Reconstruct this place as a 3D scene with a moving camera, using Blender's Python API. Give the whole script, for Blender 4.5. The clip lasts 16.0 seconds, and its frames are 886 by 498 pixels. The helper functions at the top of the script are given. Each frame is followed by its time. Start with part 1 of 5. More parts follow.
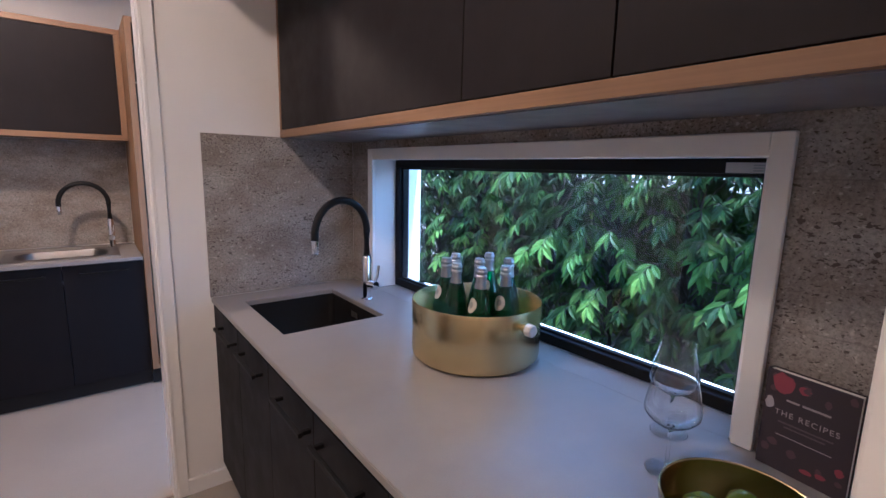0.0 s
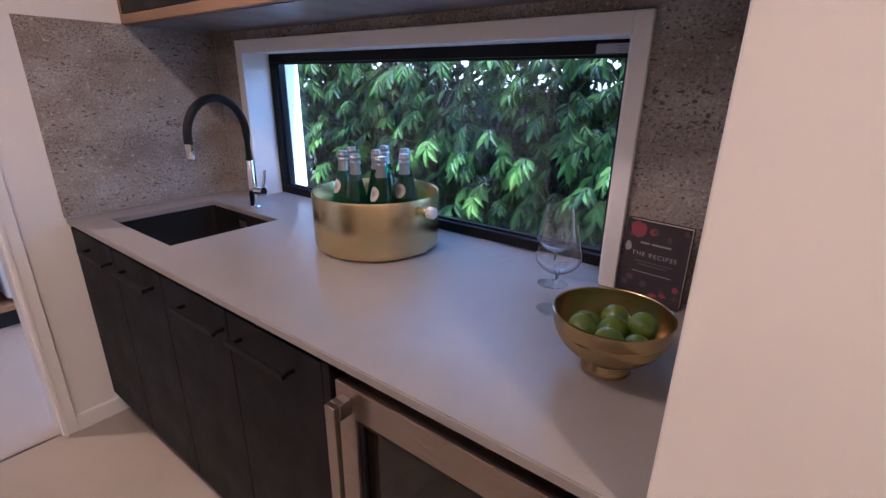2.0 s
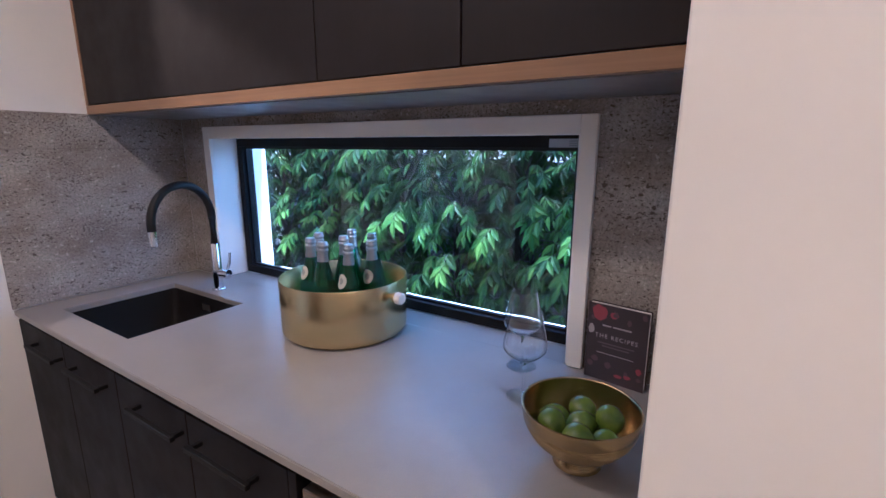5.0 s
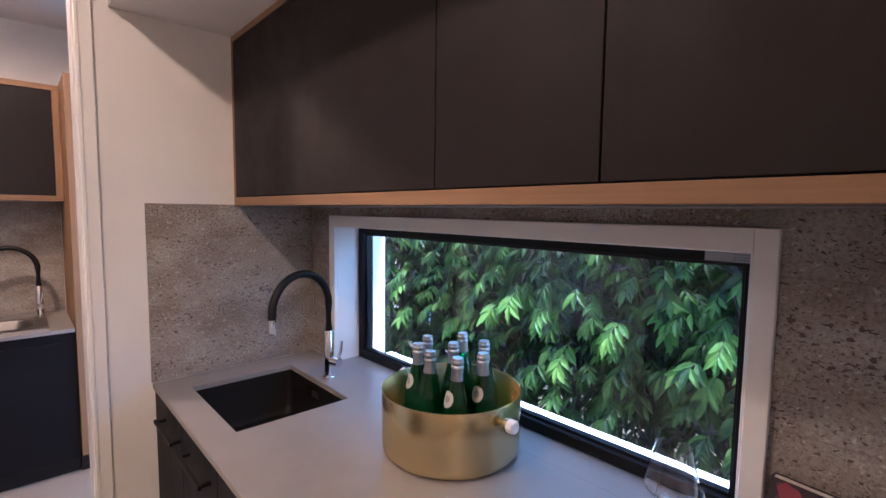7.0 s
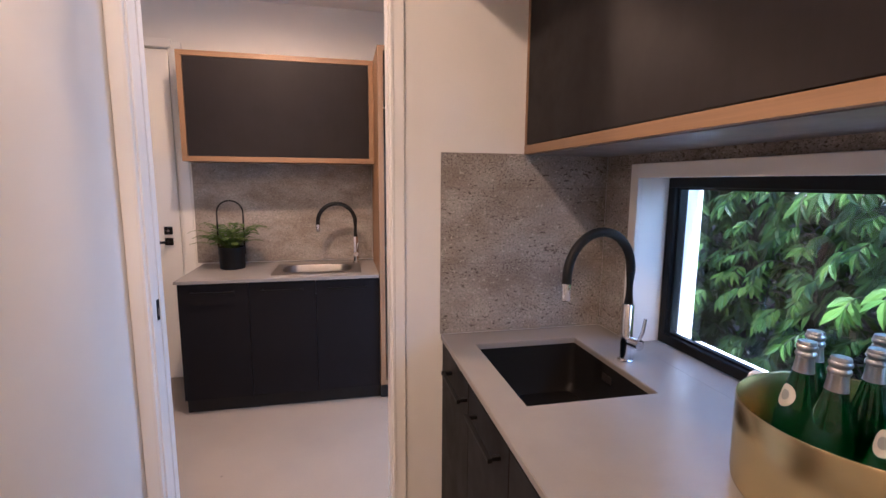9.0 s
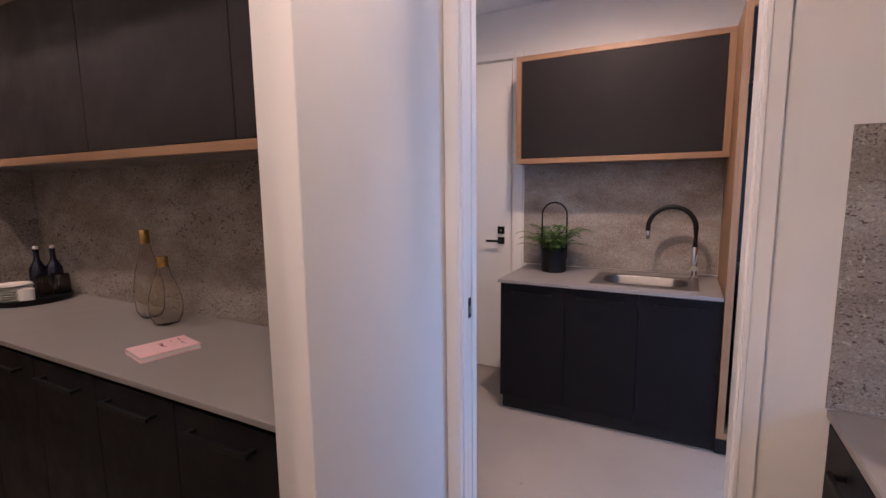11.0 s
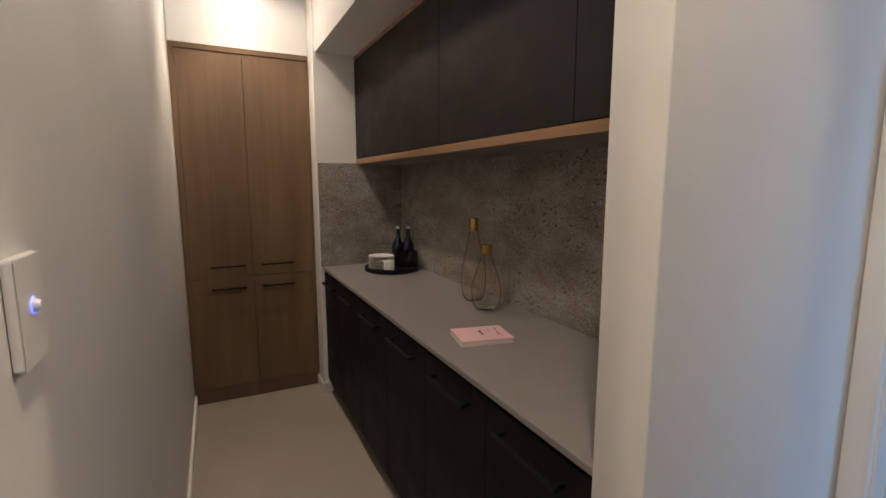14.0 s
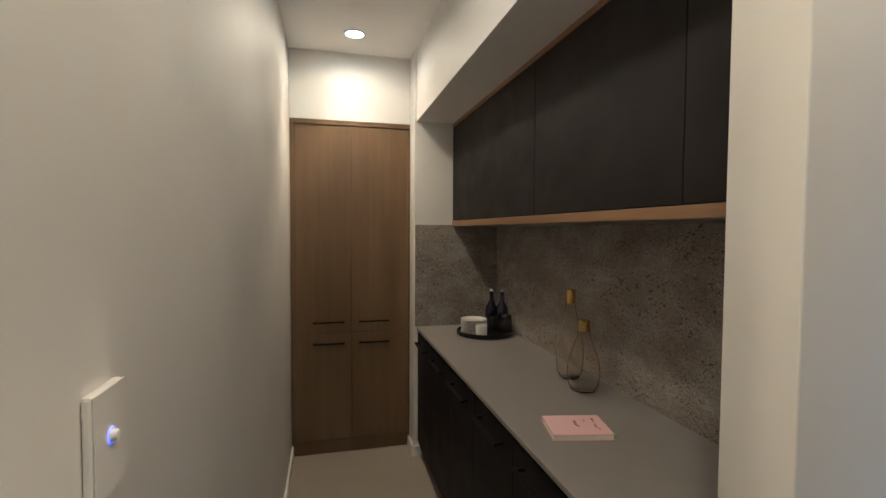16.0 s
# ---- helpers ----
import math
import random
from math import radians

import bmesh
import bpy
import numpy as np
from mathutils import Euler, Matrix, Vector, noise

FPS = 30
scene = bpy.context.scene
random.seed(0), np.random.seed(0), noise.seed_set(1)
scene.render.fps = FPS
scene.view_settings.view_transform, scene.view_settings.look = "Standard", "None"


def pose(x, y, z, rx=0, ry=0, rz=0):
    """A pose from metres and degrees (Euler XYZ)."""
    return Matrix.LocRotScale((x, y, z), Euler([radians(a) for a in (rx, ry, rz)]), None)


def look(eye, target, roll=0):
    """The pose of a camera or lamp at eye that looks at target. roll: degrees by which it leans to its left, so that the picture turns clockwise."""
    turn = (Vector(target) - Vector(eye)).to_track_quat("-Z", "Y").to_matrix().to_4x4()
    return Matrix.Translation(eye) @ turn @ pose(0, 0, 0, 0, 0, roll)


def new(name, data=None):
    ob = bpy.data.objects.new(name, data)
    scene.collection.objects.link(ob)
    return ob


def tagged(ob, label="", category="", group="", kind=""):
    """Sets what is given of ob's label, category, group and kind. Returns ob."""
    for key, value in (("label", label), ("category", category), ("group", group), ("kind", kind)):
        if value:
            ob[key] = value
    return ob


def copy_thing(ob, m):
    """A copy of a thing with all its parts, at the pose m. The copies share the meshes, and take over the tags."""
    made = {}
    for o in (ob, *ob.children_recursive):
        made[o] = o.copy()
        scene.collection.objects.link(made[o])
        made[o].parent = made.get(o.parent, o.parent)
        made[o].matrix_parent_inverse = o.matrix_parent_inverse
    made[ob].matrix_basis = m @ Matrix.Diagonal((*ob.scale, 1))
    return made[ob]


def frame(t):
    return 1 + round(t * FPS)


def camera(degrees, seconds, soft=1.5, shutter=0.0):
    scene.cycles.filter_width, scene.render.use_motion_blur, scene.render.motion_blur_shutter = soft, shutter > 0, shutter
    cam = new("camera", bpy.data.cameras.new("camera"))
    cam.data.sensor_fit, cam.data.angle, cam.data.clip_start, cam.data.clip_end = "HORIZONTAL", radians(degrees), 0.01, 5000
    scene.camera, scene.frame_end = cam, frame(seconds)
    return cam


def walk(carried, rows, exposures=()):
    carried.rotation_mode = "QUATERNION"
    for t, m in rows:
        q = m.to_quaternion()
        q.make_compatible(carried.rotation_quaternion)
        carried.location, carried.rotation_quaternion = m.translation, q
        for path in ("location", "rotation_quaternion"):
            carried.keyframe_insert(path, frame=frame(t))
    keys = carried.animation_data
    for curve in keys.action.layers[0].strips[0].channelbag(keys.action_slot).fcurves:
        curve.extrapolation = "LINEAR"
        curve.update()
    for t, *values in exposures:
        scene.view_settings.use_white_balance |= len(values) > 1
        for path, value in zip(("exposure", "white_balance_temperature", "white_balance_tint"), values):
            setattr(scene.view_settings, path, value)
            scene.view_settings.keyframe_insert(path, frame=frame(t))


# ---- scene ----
cam = camera(87.3, 16.0)
PATH = [
    (0, (0.095, 0.166, 1.477), (1.3, 1.726, 1.141), 1.3),
    (0.5, (0.111, 0.175, 1.477), (1.462, 1.594, 1.077), 1.0),
    (1, (0.073, 0.169, 1.447), (1.524, 1.468, 0.994), 1.2),
    (1.5, (0.027, 0.17, 1.429), (1.527, 1.362, 0.857), 0.9),
    (2, (0.002, 0.162, 1.405), (1.509, 1.294, 0.735), 0.8),
    (2.5, (-0.019, 0.16, 1.373), (1.474, 1.242, 0.599), 0.5),
    (3, (-0.024, 0.153, 1.341), (1.468, 1.214, 0.537), 0.3),
    (3.5, (-0.062, 0.151, 1.343), (1.479, 1.177, 0.584), 0.8),
    (4, (-0.023, 0.152, 1.391), (1.566, 1.175, 0.736), 0.5),
    (4.5, (-0.013, 0.153, 1.443), (1.64, 1.155, 0.929), 0.6),
    (7, (0.128, 0.267, 1.591), (1.48, 1.732, 1.428), 0.7),
    (7.5, (0.133, 0.321, 1.578), (1.336, 1.906, 1.381), 0.4),
    (8, (0.138, 0.417, 1.549), (1.118, 2.146, 1.319), 0.7),
    (8.5, (0.131, 0.522, 1.531), (0.856, 2.365, 1.259), 0.3),
    (9, (0.13, 0.615, 1.496), (0.55, 2.55, 1.211), 0.4),
    (9.5, (0.137, 0.725, 1.476), (0.173, 2.704, 1.187), 0.4),
    (10, (0.162, 0.814, 1.483), (-0.155, 2.768, 1.194), -0.2),
    (12.5, (0.084, 0.94, 1.45), (-1.402, 2.251, 1.181), -0.1),
    (13, (0.043, 0.962, 1.465), (-1.553, 2.13, 1.171), -0.2),
    (13.5, (-0.023, 1.013, 1.463), (-1.723, 2.025, 1.169), -0.1),
    (14, (-0.074, 1.018, 1.463), (-1.85, 1.894, 1.182), -0.05),
    (14.5, (-0.11, 1.008, 1.482), (-1.96, 1.726, 1.23), 0.0),
    (15, (-0.124, 1.018, 1.505), (-2.022, 1.613, 1.296), 0.2),
    (15.5, (-0.124, 1.047, 1.525), (-2.052, 1.559, 1.377), 0.25),
    (16, (-0.122, 1.07, 1.56), (-2.061, 1.555, 1.479), 0.3),
]
EXPOSURES = [(0.0, 2.78, 4220, 12), (1.0, 2.84, 4310, 19), (2.5, 2.89, 4370, 18), (4.5, 2.96, 3990, 11), (7.0, 2.96, 4520, 16), (8.5, 3.08, 4770, 16), (9.0, 3.06, 4780, 15),
             (10.0, 2.97, 4710, 19), (12.5, 2.53, 4170, 7), (14.5, 2.52, 4350, -5), (16.0, 2.46, 4260, -9)]
walk(cam, [(t, look(eye, target, roll)) for t, eye, target, roll in PATH],
     exposures=EXPOSURES)

# ---------------------------------------------------------------- light
world = bpy.data.worlds.new("sky")
scene.world = world
world.use_nodes = True
wn = world.node_tree
sky = wn.nodes.new("ShaderNodeTexSky")
sky.sky_type = "NISHITA"
sky.sun_disc = False
sky.sun_elevation = radians(66)
sky.sun_rotation = radians(173)
wn.nodes["Background"].inputs[1].default_value = 0.15
wn.links.new(sky.outputs[0], wn.nodes["Background"].inputs[0])

sun = new("sun", bpy.data.lights.new("sun", "SUN"))
sun.data.energy, sun.data.angle, sun.data.color = 4.2, radians(12), (1.0, 0.93, 0.80)
sun.matrix_world = look((0.3, -2.6, 6.0), (0, 0, 0))

CEIL = 2.755
WARM = (1.0, 0.57, 0.275)


def spot(x, y, watts, size, blend, color=WARM, z=CEIL - 0.02):
    """One lobe of a ceiling downlight's light."""
    ob = new("downlight_lamp", bpy.data.lights.new("downlight_lamp", "SPOT"))
    ob.data.energy, ob.data.spot_size, ob.data.spot_blend = watts, radians(size), blend
    ob.data.shadow_soft_size, ob.data.color = 0.05, color
    ob.matrix_world = look((x, y, z), (x, y, 0))
    return ob


DOWNLIGHTS = [(-0.2, 1.22, 9.2), (-0.2, -0.9, 15), (-3.05, 1.24, 5.8), (-0.35, 3.05, 16), (-1.55, 1.24, 2.8)]
for lx, ly, lw in DOWNLIGHTS:
    spot(lx, ly, lw * (0.65 if lx < -2 else 0.88), 174 if lx < -2 else 177, 0.6 if lx < -2 else 0.4)    # wide spill of the lens
    spot(lx, ly, lw * (1.35 if lx < -2 else 0.42), 94 if lx < -2 else 92, 0.5 if lx < -2 else 0.2)    # the beam


# sky light through the laundry's glazed outer door
door_sky = new("door_sky_light", bpy.data.lights.new("door_sky_light", "AREA"))
door_sky.data.shape, door_sky.data.size, door_sky.data.size_y = "RECTANGLE", 0.78, 1.95
door_sky.data.energy, door_sky.data.color = 1.65, (0.62, 0.80, 1.0)
door_sky.matrix_world = look((1.30, 3.05, 1.06), (0.0, 3.05, 1.06))


# sky light falling through the long window's opening, from over the hedge
window_sky = new("window_sky_light", bpy.data.lights.new("window_sky_light", "AREA"))
window_sky.data.shape, window_sky.data.size, window_sky.data.size_y = "RECTANGLE", 1.5, 0.06
window_sky.data.energy, window_sky.data.color = 0.3, (0.60, 0.80, 1.0)
window_sky.matrix_world = look((1.405, 1.32, 1.505), (0.95, 1.32, 0.90))


# ---------------------------------------------------------------- materials
def mat(name, color=(0.5, 0.5, 0.5), rough=0.5, metal=0.0, **inputs):
    m = bpy.data.materials.new(name)
    m.use_nodes = True
    b = m.node_tree.nodes["Principled BSDF"]
    b.inputs["Base Color"].default_value = (*color, 1)
    b.inputs["Roughness"].default_value = rough
    b.inputs["Metallic"].default_value = metal
    for key, value in inputs.items():
        b.inputs[key.replace("_", " ")].default_value = value
    return m


def node(m, kind, **values):
    n = m.node_tree.nodes.new(kind)
    for key, value in values.items():
        n.inputs[key.replace("_", " ")].default_value = value
    return n


def link(m, a, b):
    m.node_tree.links.new(a, b)


def bsdf(m):
    return m.node_tree.nodes["Principled BSDF"]


def coords(m, scale=(1, 1, 1), kind="Object"):
    tc = node(m, "ShaderNodeTexCoord")
    mp = node(m, "ShaderNodeMapping")
    mp.inputs["Scale"].default_value = scale
    link(m, tc.outputs[kind], mp.inputs["Vector"])
    return mp.outputs[0]


def noise_tex(m, vec, scale, detail=4.0, rough=0.55):
    n = node(m, "ShaderNodeTexNoise", Scale=scale, Detail=detail, Roughness=rough)
    link(m, vec, n.inputs["Vector"])
    return n.outputs[0]


def ramp(m, fac, stops):
    r = node(m, "ShaderNodeValToRGB")
    els = r.color_ramp.elements
    while len(els) < len(stops):
        els.new(0.5)
    for e, (p, c) in zip(els, stops):
        e.position, e.color = p, (*c, 1)
    link(m, fac, r.inputs[0])
    return r.outputs[0]


def grey(v):
    return (v, v, v)


def mixc(m, fac, a, b, blend="MIX"):
    n = m.node_tree.nodes.new("ShaderNodeMix")
    n.data_type, n.blend_type = "RGBA", blend
    for sock, val in ((n.inputs[0], fac), (n.inputs[6], a), (n.inputs[7], b)):
        if isinstance(val, bpy.types.NodeSocket):
            link(m, val, sock)
        elif isinstance(val, tuple):
            sock.default_value = (*val, 1)
        else:
            sock.default_value = val
    return n.outputs[2]


def bump(m, height, strength=0.1, dist=0.01, under=None):
    n = node(m, "ShaderNodeBump", Strength=strength, Distance=dist)
    link(m, height, n.inputs["Height"])
    if under:
        link(m, under, n.inputs["Normal"])
    link(m, n.outputs[0], bsdf(m).inputs["Normal"])
    return n.outputs[0]


def paint(name, color, rough=0.55, tone=0.05):
    """Rolled wall paint: faint roller texture and uneven tone."""
    m = mat(name, color, rough)
    v = coords(m)
    big = noise_tex(m, v, 1.7, 3)
    lo, hi = tuple(c * (1 - tone) for c in color), tuple(min(1, c * (1 + tone * 0.5)) for c in color)
    link(m, ramp(m, big, [(0.3, lo), (0.7, hi)]), bsdf(m).inputs["Base Color"])
    bump(m, noise_tex(m, v, 260, 3), 0.06, 0.002)
    return m


def laminate(name, color, rough=0.42, axis=2, spec=0.3):
    """Dark textured board with a faint long grain."""
    m = mat(name, color, rough, Specular_IOR_Level=spec)
    s = [90, 90, 90]
    s[axis] = 3
    v = coords(m, tuple(s))
    g = noise_tex(m, v, 1.0, 5, 0.6)
    link(m, ramp(m, g, [(0.3, tuple(c * 0.95 for c in color)), (0.75, tuple(c * 1.05 for c in color))]), bsdf(m).inputs["Base Color"])
    link(m, ramp(m, noise_tex(m, coords(m), 6, 4), [(0.3, grey(rough - 0.06)), (0.7, grey(rough + 0.1))]), bsdf(m).inputs["Roughness"])
    bump(m, g, 0.025, 0.001)
    return m


def timber(name, dark, mid, light, axis=2, scale=1.0, rough=0.45, fine_mix=0.55):
    """Wood-grain board; axis is the way that the grain runs."""
    m = mat(name, mid, rough)
    s = [7 * scale] * 3
    s[axis] = 0.45 * scale
    wob = noise_tex(m, coords(m, tuple(s)), 1.6, 5, 0.6)
    # broad figure drifting along the grain
    r = [2.2 * scale] * 3
    r[axis] = 0.5 * scale
    broad = noise_tex(m, coords(m, tuple(r)), 1.9, 3, 0.5)
    f = [70 * scale] * 3
    f[axis] = 1.6 * scale
    fine = noise_tex(m, coords(m, tuple(f)), 1.0, 4, 0.6)
    figure = mixc(m, 0.5, wob, broad)
    base = ramp(m, figure, [(0.26, dark), (0.5, mid), (0.74, light)])
    col = mixc(m, fine_mix, base, ramp(m, fine, [(0.3, grey(0.62)), (0.7, grey(1.0))]), "MULTIPLY")
    link(m, col, bsdf(m).inputs["Base Color"])
    link(m, ramp(m, wob, [(0.3, grey(rough - 0.05)), (0.7, grey(rough + 0.08))]), bsdf(m).inputs["Roughness"])
    bump(m, fine, 0.08, 0.002)
    return m


def concrete_board(name, pitting=1.0):
    """Pitted off-form concrete look panel: clouded tone, drifts of pits, pale grit and faint board lines."""
    m = mat(name, (0.3, 0.27, 0.24), 0.55)
    v = coords(m)
    cloud = noise_tex(m, coords(m, (1, 1, 1.8)), 4.2, 7, 0.65)
    base = ramp(m, cloud, [(0.30, (0.225, 0.185, 0.152)), (0.5, (0.335, 0.298, 0.262)), (0.68, (0.43, 0.405, 0.372))])
    grit = noise_tex(m, v, 120, 6, 0.8)
    base = mixc(m, 0.75, base, ramp(m, grit, [(0.36, grey(0.38)), (0.56, grey(1.0))]), "MULTIPLY")

    def pits(stretch, rough, few, many, drift_scale, seed):
        """Ragged hollows, longer sideways than they are tall, denser in drifts."""
        hollow = noise_tex(m, coords(m, stretch), 1.0, 4, rough)
        shift = node(m, "ShaderNodeMapping")
        shift.inputs["Location"].default_value = (seed, seed * 0.7, seed * 1.3)
        shift.inputs["Scale"].default_value = (1, 1, 2)
        link(m, v, shift.inputs["Vector"])
        drift = ramp(m, noise_tex(m, shift.outputs[0], drift_scale, 4), [(0.36, grey(few * pitting)), (0.66, grey(many * pitting))])
        less = node(m, "ShaderNodeMath")
        less.operation = "LESS_THAN"
        link(m, hollow, less.inputs[0])
        link(m, drift, less.inputs[1])
        return less.outputs[0]
    fine_pits = pits((120, 120, 200), 0.5, 0.335, 0.435, 5.0, 0.0)
    big_pits = pits((52, 52, 92), 0.45, 0.285, 0.395, 3.2, 7.3)
    fleck = ramp(m, noise_tex(m, coords(m, (75, 75, 95)), 1.0, 2, 0.5), [(0.635, grey(0.0)), (0.70, grey(0.55))])
    col = mixc(m, fleck, base, (0.62, 0.58, 0.52))
    both = node(m, "ShaderNodeMath")
    both.operation = "MAXIMUM"
    link(m, fine_pits, both.inputs[0])
    link(m, big_pits, both.inputs[1])
    col = mixc(m, both.outputs[0], col, (0.095, 0.076, 0.064))
    # board lines
    sep = node(m, "ShaderNodeSeparateXYZ")
    link(m, v, sep.inputs[0])
    md = node(m, "ShaderNodeMath")
    md.operation = "PINGPONG"
    md.inputs[1].default_value = 0.1475
    link(m, sep.outputs[2], md.inputs[0])
    lt = node(m, "ShaderNodeMath")
    lt.operation = "LESS_THAN"
    lt.inputs[1].default_value = 0.0016
    link(m, md.outputs[0], lt.inputs[0])
    half = node(m, "ShaderNodeMath")
    half.operation = "MULTIPLY"
    half.inputs[1].default_value = 0.3
    link(m, lt.outputs[0], half.inputs[0])
    col = mixc(m, half.outputs[0], col, (0.1, 0.09, 0.08))
    link(m, col, bsdf(m).inputs["Base Color"])
    inv = node(m, "ShaderNodeMath")
    inv.operation = "SUBTRACT"
    inv.inputs[0].default_value = 1.0
    link(m, both.outputs[0], inv.inputs[1])
    b1 = bump(m, grit, 0.5, 0.003)
    bump(m, inv.outputs[0], 0.7, 0.003, b1)
    return m


def stone(name, color, rough=0.345):
    """Fine-grained engineered stone."""
    m = mat(name, color, rough)
    v = coords(m)
    a = noise_tex(m, v, 420, 3, 0.7)
    b = noise_tex(m, v, 9, 5, 0.6)
    base = ramp(m, b, [(0.3, tuple(c * 0.93 for c in color)), (0.7, tuple(c * 1.06 for c in color))])
    link(m, mixc(m, 0.5, base, ramp(m, a, [(0.35, grey(0.78)), (0.6, grey(1.0))]), "MULTIPLY"), bsdf(m).inputs["Base Color"])
    link(m, ramp(m, b, [(0.3, grey(rough - 0.04)), (0.7, grey(rough + 0.06))]), bsdf(m).inputs["Roughness"])
    bump(m, a, 0.03, 0.001)
    return m


def floor_mat(name, color):
    """Honed concrete floor with soft clouding and rare specks."""
    m = mat(name, color, 0.42)
    v = coords(m)
    a = noise_tex(m, v, 1.3, 6, 0.62)
    b = noise_tex(m, v, 160, 3, 0.7)
    base = ramp(m, a, [(0.25, tuple(c * 0.86 for c in color)), (0.75, tuple(c * 1.08 for c in color))])
    col = mixc(m, 0.4, base, ramp(m, b, [(0.35, grey(0.8)), (0.6, grey(1.0))]), "MULTIPLY")
    vor = node(m, "ShaderNodeTexVoronoi", Scale=3.1, Randomness=1.0)
    link(m, v, vor.inputs["Vector"])
    col = mixc(m, ramp(m, vor.outputs["Distance"], [(0.012, grey(0.6)), (0.03, grey(0.0))]), col, (0.16, 0.14, 0.12))
    link(m, col, bsdf(m).inputs["Base Color"])
    link(m, ramp(m, a, [(0.3, grey(0.34)), (0.7, grey(0.5))]), bsdf(m).inputs["Roughness"])
    bump(m, b, 0.03, 0.001)
    return m


def brushed(name, color, rough, stretch=(3, 3, 260), strength=0.06):
    """Brushed metal: fine lines across the way named by the large stretch."""
    m = mat(name, color, rough, 1.0)
    g = noise_tex(m, coords(m, stretch), 1.0, 4, 0.7)
    link(m, ramp(m, g, [(0.3, grey(max(0.04, rough - 0.08))), (0.7, grey(rough + 0.1))]), bsdf(m).inputs["Roughness"])
    big = noise_tex(m, coords(m), 7, 3)
    link(m, ramp(m, big, [(0.3, tuple(c * 0.88 for c in color)), (0.7, color)]), bsdf(m).inputs["Base Color"])
    bump(m, g, strength, 0.001)
    return m


def turned_metal(name, color, rough, aniso):
    """Spun metal: fine lines run round the axis and draw the highlights out upwards."""
    m = mat(name, color, rough, 1.0, Anisotropic=aniso)
    tan = node(m, "ShaderNodeTangent")
    tan.direction_type, tan.axis = "RADIAL", "Z"
    link(m, tan.outputs[0], bsdf(m).inputs["Tangent"])
    big = noise_tex(m, coords(m, (1, 1, 3)), 4, 3)
    link(m, ramp(m, big, [(0.3, tuple(c * 0.95 for c in color)), (0.7, color)]), bsdf(m).inputs["Base Color"])
    return m


def glass(name, color=(1, 1, 1), rough=0.0, ior=1.45):
    return mat(name, color, rough, Transmission_Weight=1.0, IOR=ior)


def leaf_mat(name, dark, light, gloss=0.48):
    m = mat(name, light, gloss, Specular_IOR_Level=0.2)
    geo = node(m, "ShaderNodeNewGeometry")
    inf = node(m, "ShaderNodeObjectInfo")
    s = node(m, "ShaderNodeMath")
    s.operation = "ADD"
    link(m, geo.outputs["Random Per Island"], s.inputs[0])
    link(m, inf.outputs["Random"], s.inputs[1])
    fr = node(m, "ShaderNodeMath")
    fr.operation = "FRACT"
    link(m, s.outputs[0], fr.inputs[0])
    col = ramp(m, fr.outputs[0], [(0.0, dark), (0.6, tuple((a + b) / 2 for a, b in zip(dark, light))), (1.0, light)])
    vein = noise_tex(m, coords(m), 60, 3)
    col = mixc(m, 0.35, col, ramp(m, vein, [(0.3, grey(0.6)), (0.7, grey(1.0))]), "MULTIPLY")
    link(m, col, bsdf(m).inputs["Base Color"])
    tr = node(m, "ShaderNodeBsdfTranslucent")
    link(m, mixc(m, 0.5, col, (0.18, 0.30, 0.02)), tr.inputs[0])
    mx = node(m, "ShaderNodeMixShader")
    mx.inputs[0].default_value = 0.22
    out = m.node_tree.nodes["Material Output"]
    link(m, bsdf(m).outputs[0], mx.inputs[1])
    link(m, tr.outputs[0], mx.inputs[2])
    link(m, mx.outputs[0], out.inputs[0])
    return m


def glow(name, color, strength):
    m = mat(name, (0.9, 0.9, 0.9), 0.4)
    bsdf(m).inputs["Emission Color"].default_value = (*color, 1)
    bsdf(m).inputs["Emission Strength"].default_value = strength
    return m


WALL = paint("wall_paint", (0.76, 0.745, 0.72))
CEILING = paint("ceiling_paint", (0.80, 0.79, 0.77), 0.7, 0.03)
TRIM = paint("trim_paint", (0.80, 0.79, 0.77), 0.3, 0.03)
RENDER_WHITE = paint("white_render", (0.78, 0.78, 0.77), 0.8, 0.05)
BLACK_BOARD = laminate("charcoal_board", (0.0168, 0.0132, 0.0133), 0.58, spec=0.22)
BLACK_BOARD_B = laminate("charcoal_board_cool", (0.0072, 0.0068, 0.0088), 0.56, spec=0.18)
UNDERSIDE = laminate("grey_underside", (0.17, 0.155, 0.155), 0.34, 1)
APPLIANCE = mat("white_enamel", (0.78, 0.78, 0.78), 0.25)
KICK = laminate("kick_board", (0.012, 0.012, 0.013), 0.5, 0)
CARCASS = mat("carcass_dark", (0.015, 0.015, 0.015), 0.6)
OAK = timber("oak_edge", (0.225, 0.122, 0.054), (0.30, 0.174, 0.082), (0.355, 0.216, 0.108), 1, 1.4)
OAK_X = timber("oak_edge_cross", (0.225, 0.122, 0.054), (0.30, 0.174, 0.082), (0.355, 0.216, 0.108), 0, 1.4)
OAK_Z = timber("oak_upright", (0.225, 0.122, 0.054), (0.30, 0.174, 0.082), (0.355, 0.216, 0.108), 2, 1.4)
WALNUT = timber("walnut_board", (0.088, 0.053, 0.025), (0.146, 0.091, 0.044), (0.212, 0.138, 0.071), 2, 0.8, 0.42, 0.32)
CONCRETE = concrete_board("concrete_panel")
CONCRETE_SMOOTH = concrete_board("smoother_concrete_panel", 0.8)
BENCH = stone("bench_stone", (0.268, 0.251, 0.238))
